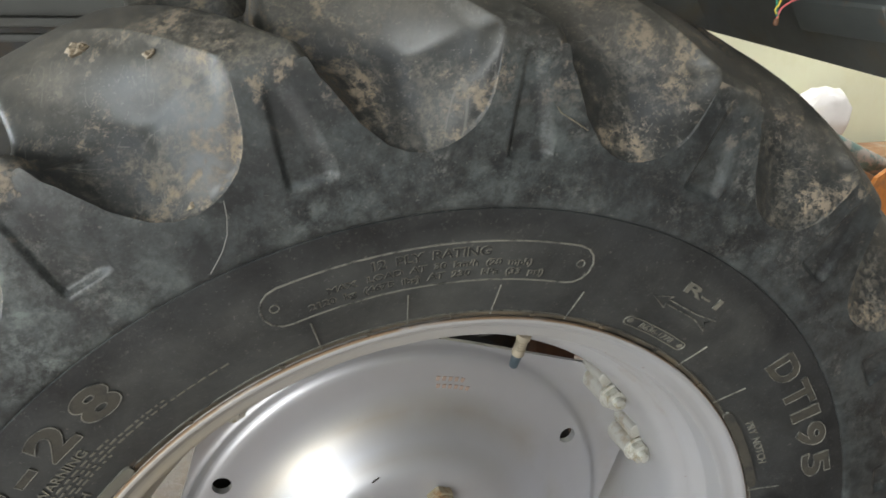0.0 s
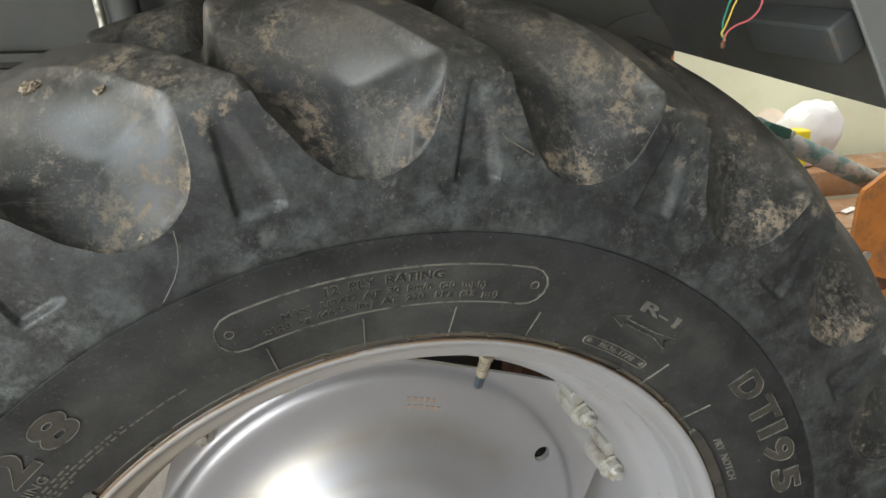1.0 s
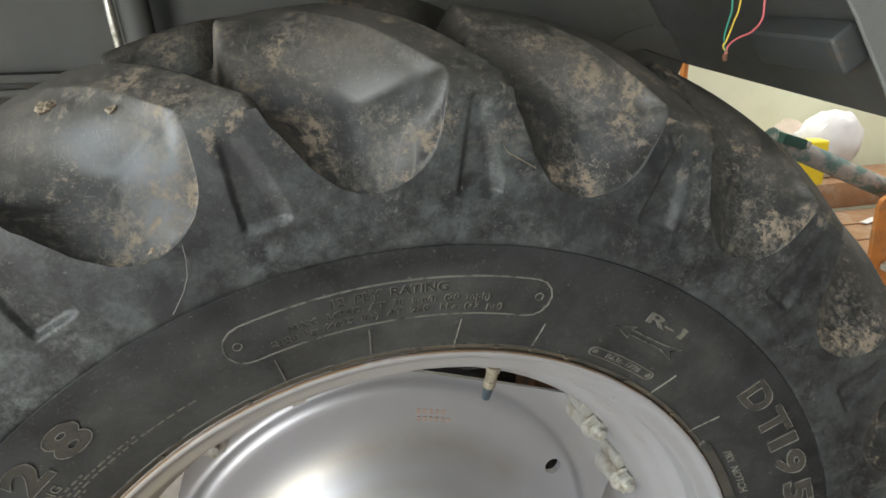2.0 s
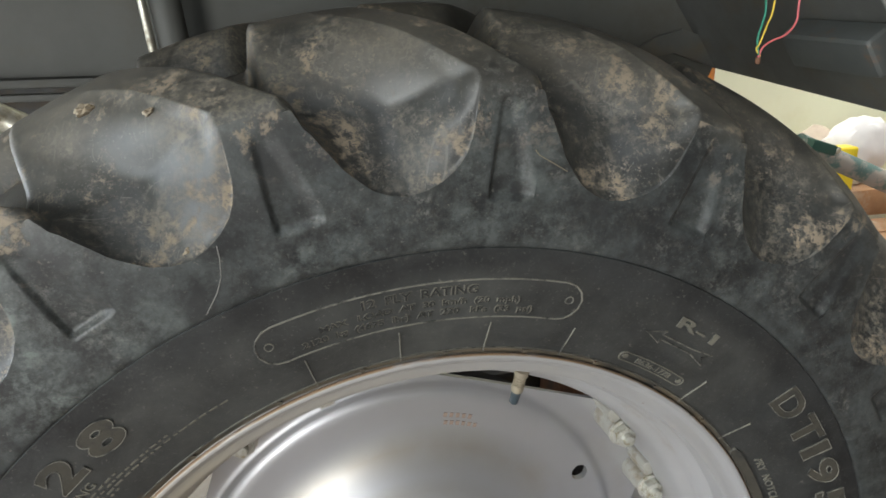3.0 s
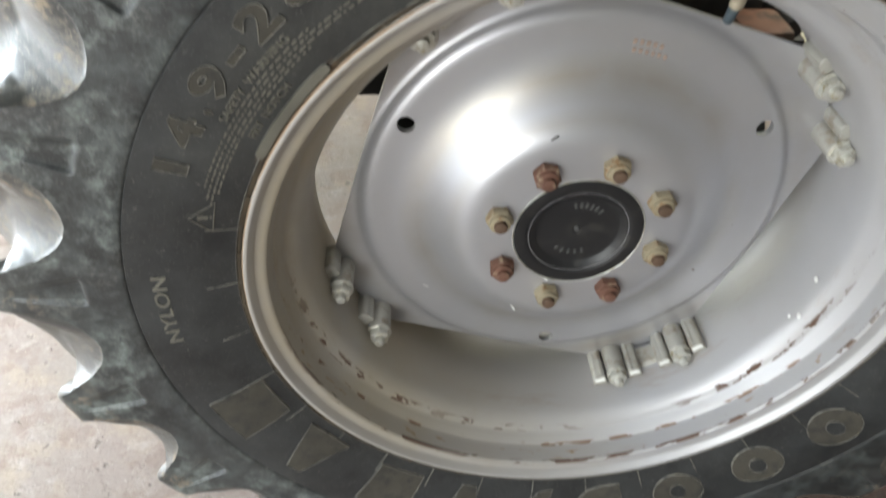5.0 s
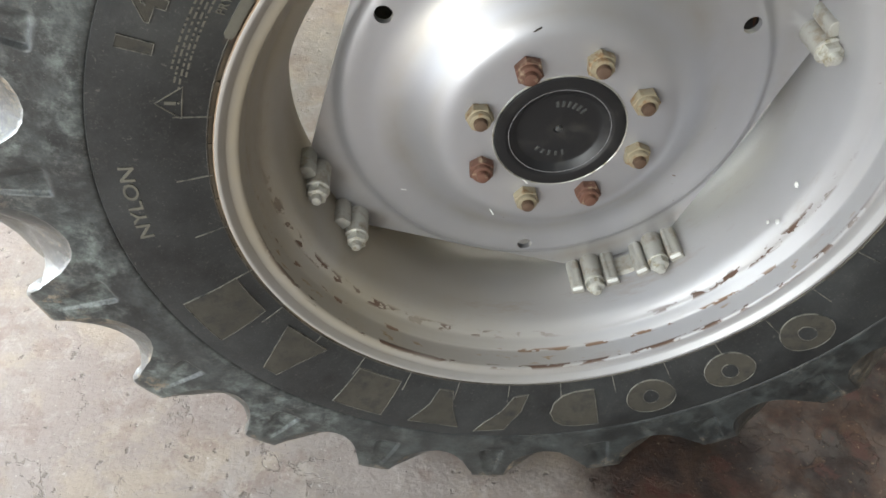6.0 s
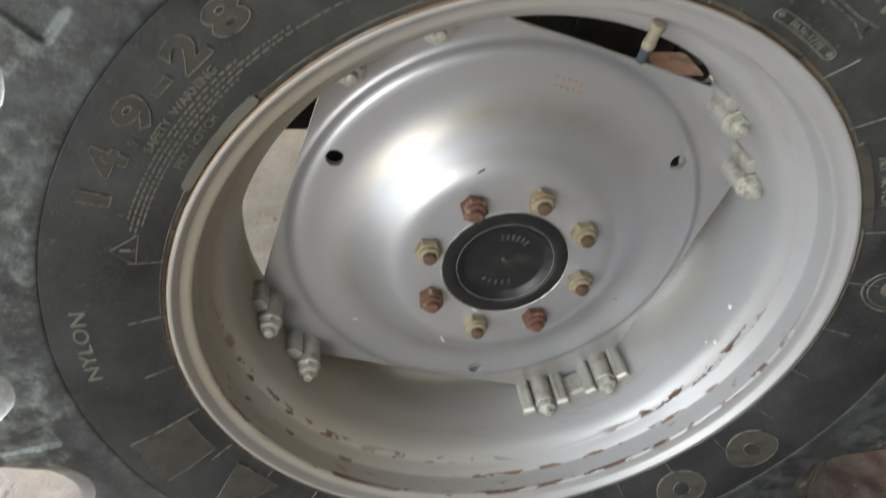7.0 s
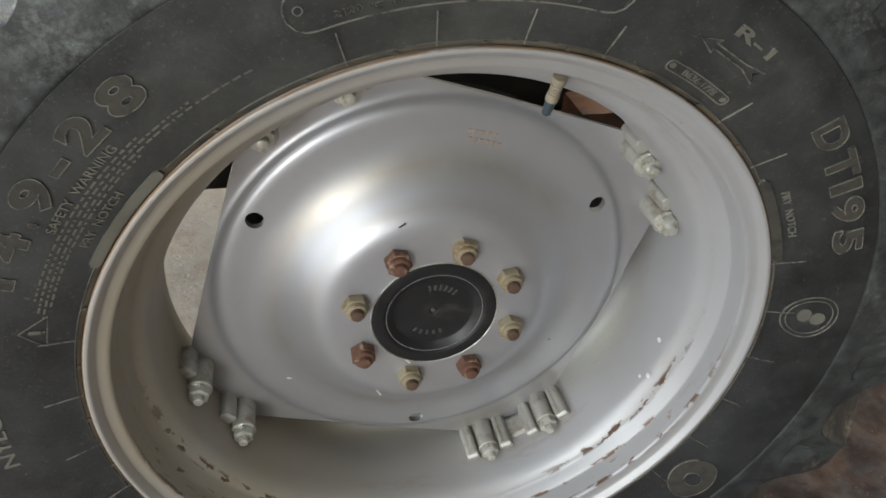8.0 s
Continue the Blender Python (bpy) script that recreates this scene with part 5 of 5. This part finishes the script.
def build_hose():
    tube = thing("rubber_hose", (2.4, 1.30, 0.0), "dark grey-green rubber hose hung over the frame", "hose")
    bm = bmesh.new()
    hose(bm, [(-0.30, 0.0, 0.014), (-0.33, 0.02, 0.40), (-0.20, 0, 0.72), (-0.05, 0, 0.80), (0.12, 0.02, 0.82), (0.25, 0.1, 0.5), (0.28, 0.15, 0.014)], 0.014, 14)
    part("pipe", bm, GREEN_DARK, tube)


build_hose()


# ---- lumps of earth and fibres stuck to the tyre ----
def build_dirt():
    clay = plain("dry_clay", (0.26, 0.215, 0.155), 0.95, 0.0, 0.25, 0.9, (0.22, 0.17, 0.11), (0.5, 0.62), 90.0)
    for r, a, y, size, seed in ((0.6560, 113.7, 0.035, 0.0066, 1), (0.6375, 109.9, 0.020, 0.0046, 5), (0.5410, 111.6, -0.012, 0.0070, 9)):
        bm = bmesh.new()
        bmesh.ops.create_icosphere(bm, subdivisions=3, radius=1.0)
        m = Matrix.Translation(polar(r, a, y)) @ Matrix.Rotation(radians(90 - a), 4, "Y")
        for v in bm.verts:
            p = v.co.copy()
            f = 1 + 0.75 * noise.noise(p * 1.4 + Vector((seed, 2, 3))) + 0.35 * noise.noise(p * 4.0 + Vector((seed, 0, 0)))
            v.co = m @ Vector((p.x * size * f, p.y * size * 0.8 * f, p.z * size * 0.55 * f))
        part("mud_clod", bm, clay, tyre, "dry clod of pale brown earth", 20)
    straw = plain("dry_fibre", (0.19, 0.16, 0.11), 0.8)
    pale = plain("pale_scratch", (0.21, 0.205, 0.19), 0.7)
    hair = [(0.5375, 109.33), (0.526, 109.62), (0.5134, 110.2), (0.503, 111.15), (0.4951, 112.25), (0.4908, 112.9)]
    root = [(0.5685, 83.2), (0.5642, 82.8), (0.5589, 81.5), (0.5533, 80.1)]
    for name, label, mat, path, wide in (("scratch", "long pale scratch on the sidewall", pale, hair, 0.0011), ("dry_root", "dry root fibre", straw, root, 0.0011)):
        link_mesh(name, mesh_of(name, *ridge(path, wide, 0.0006, False), mat), None, tyre, label)


build_dirt()
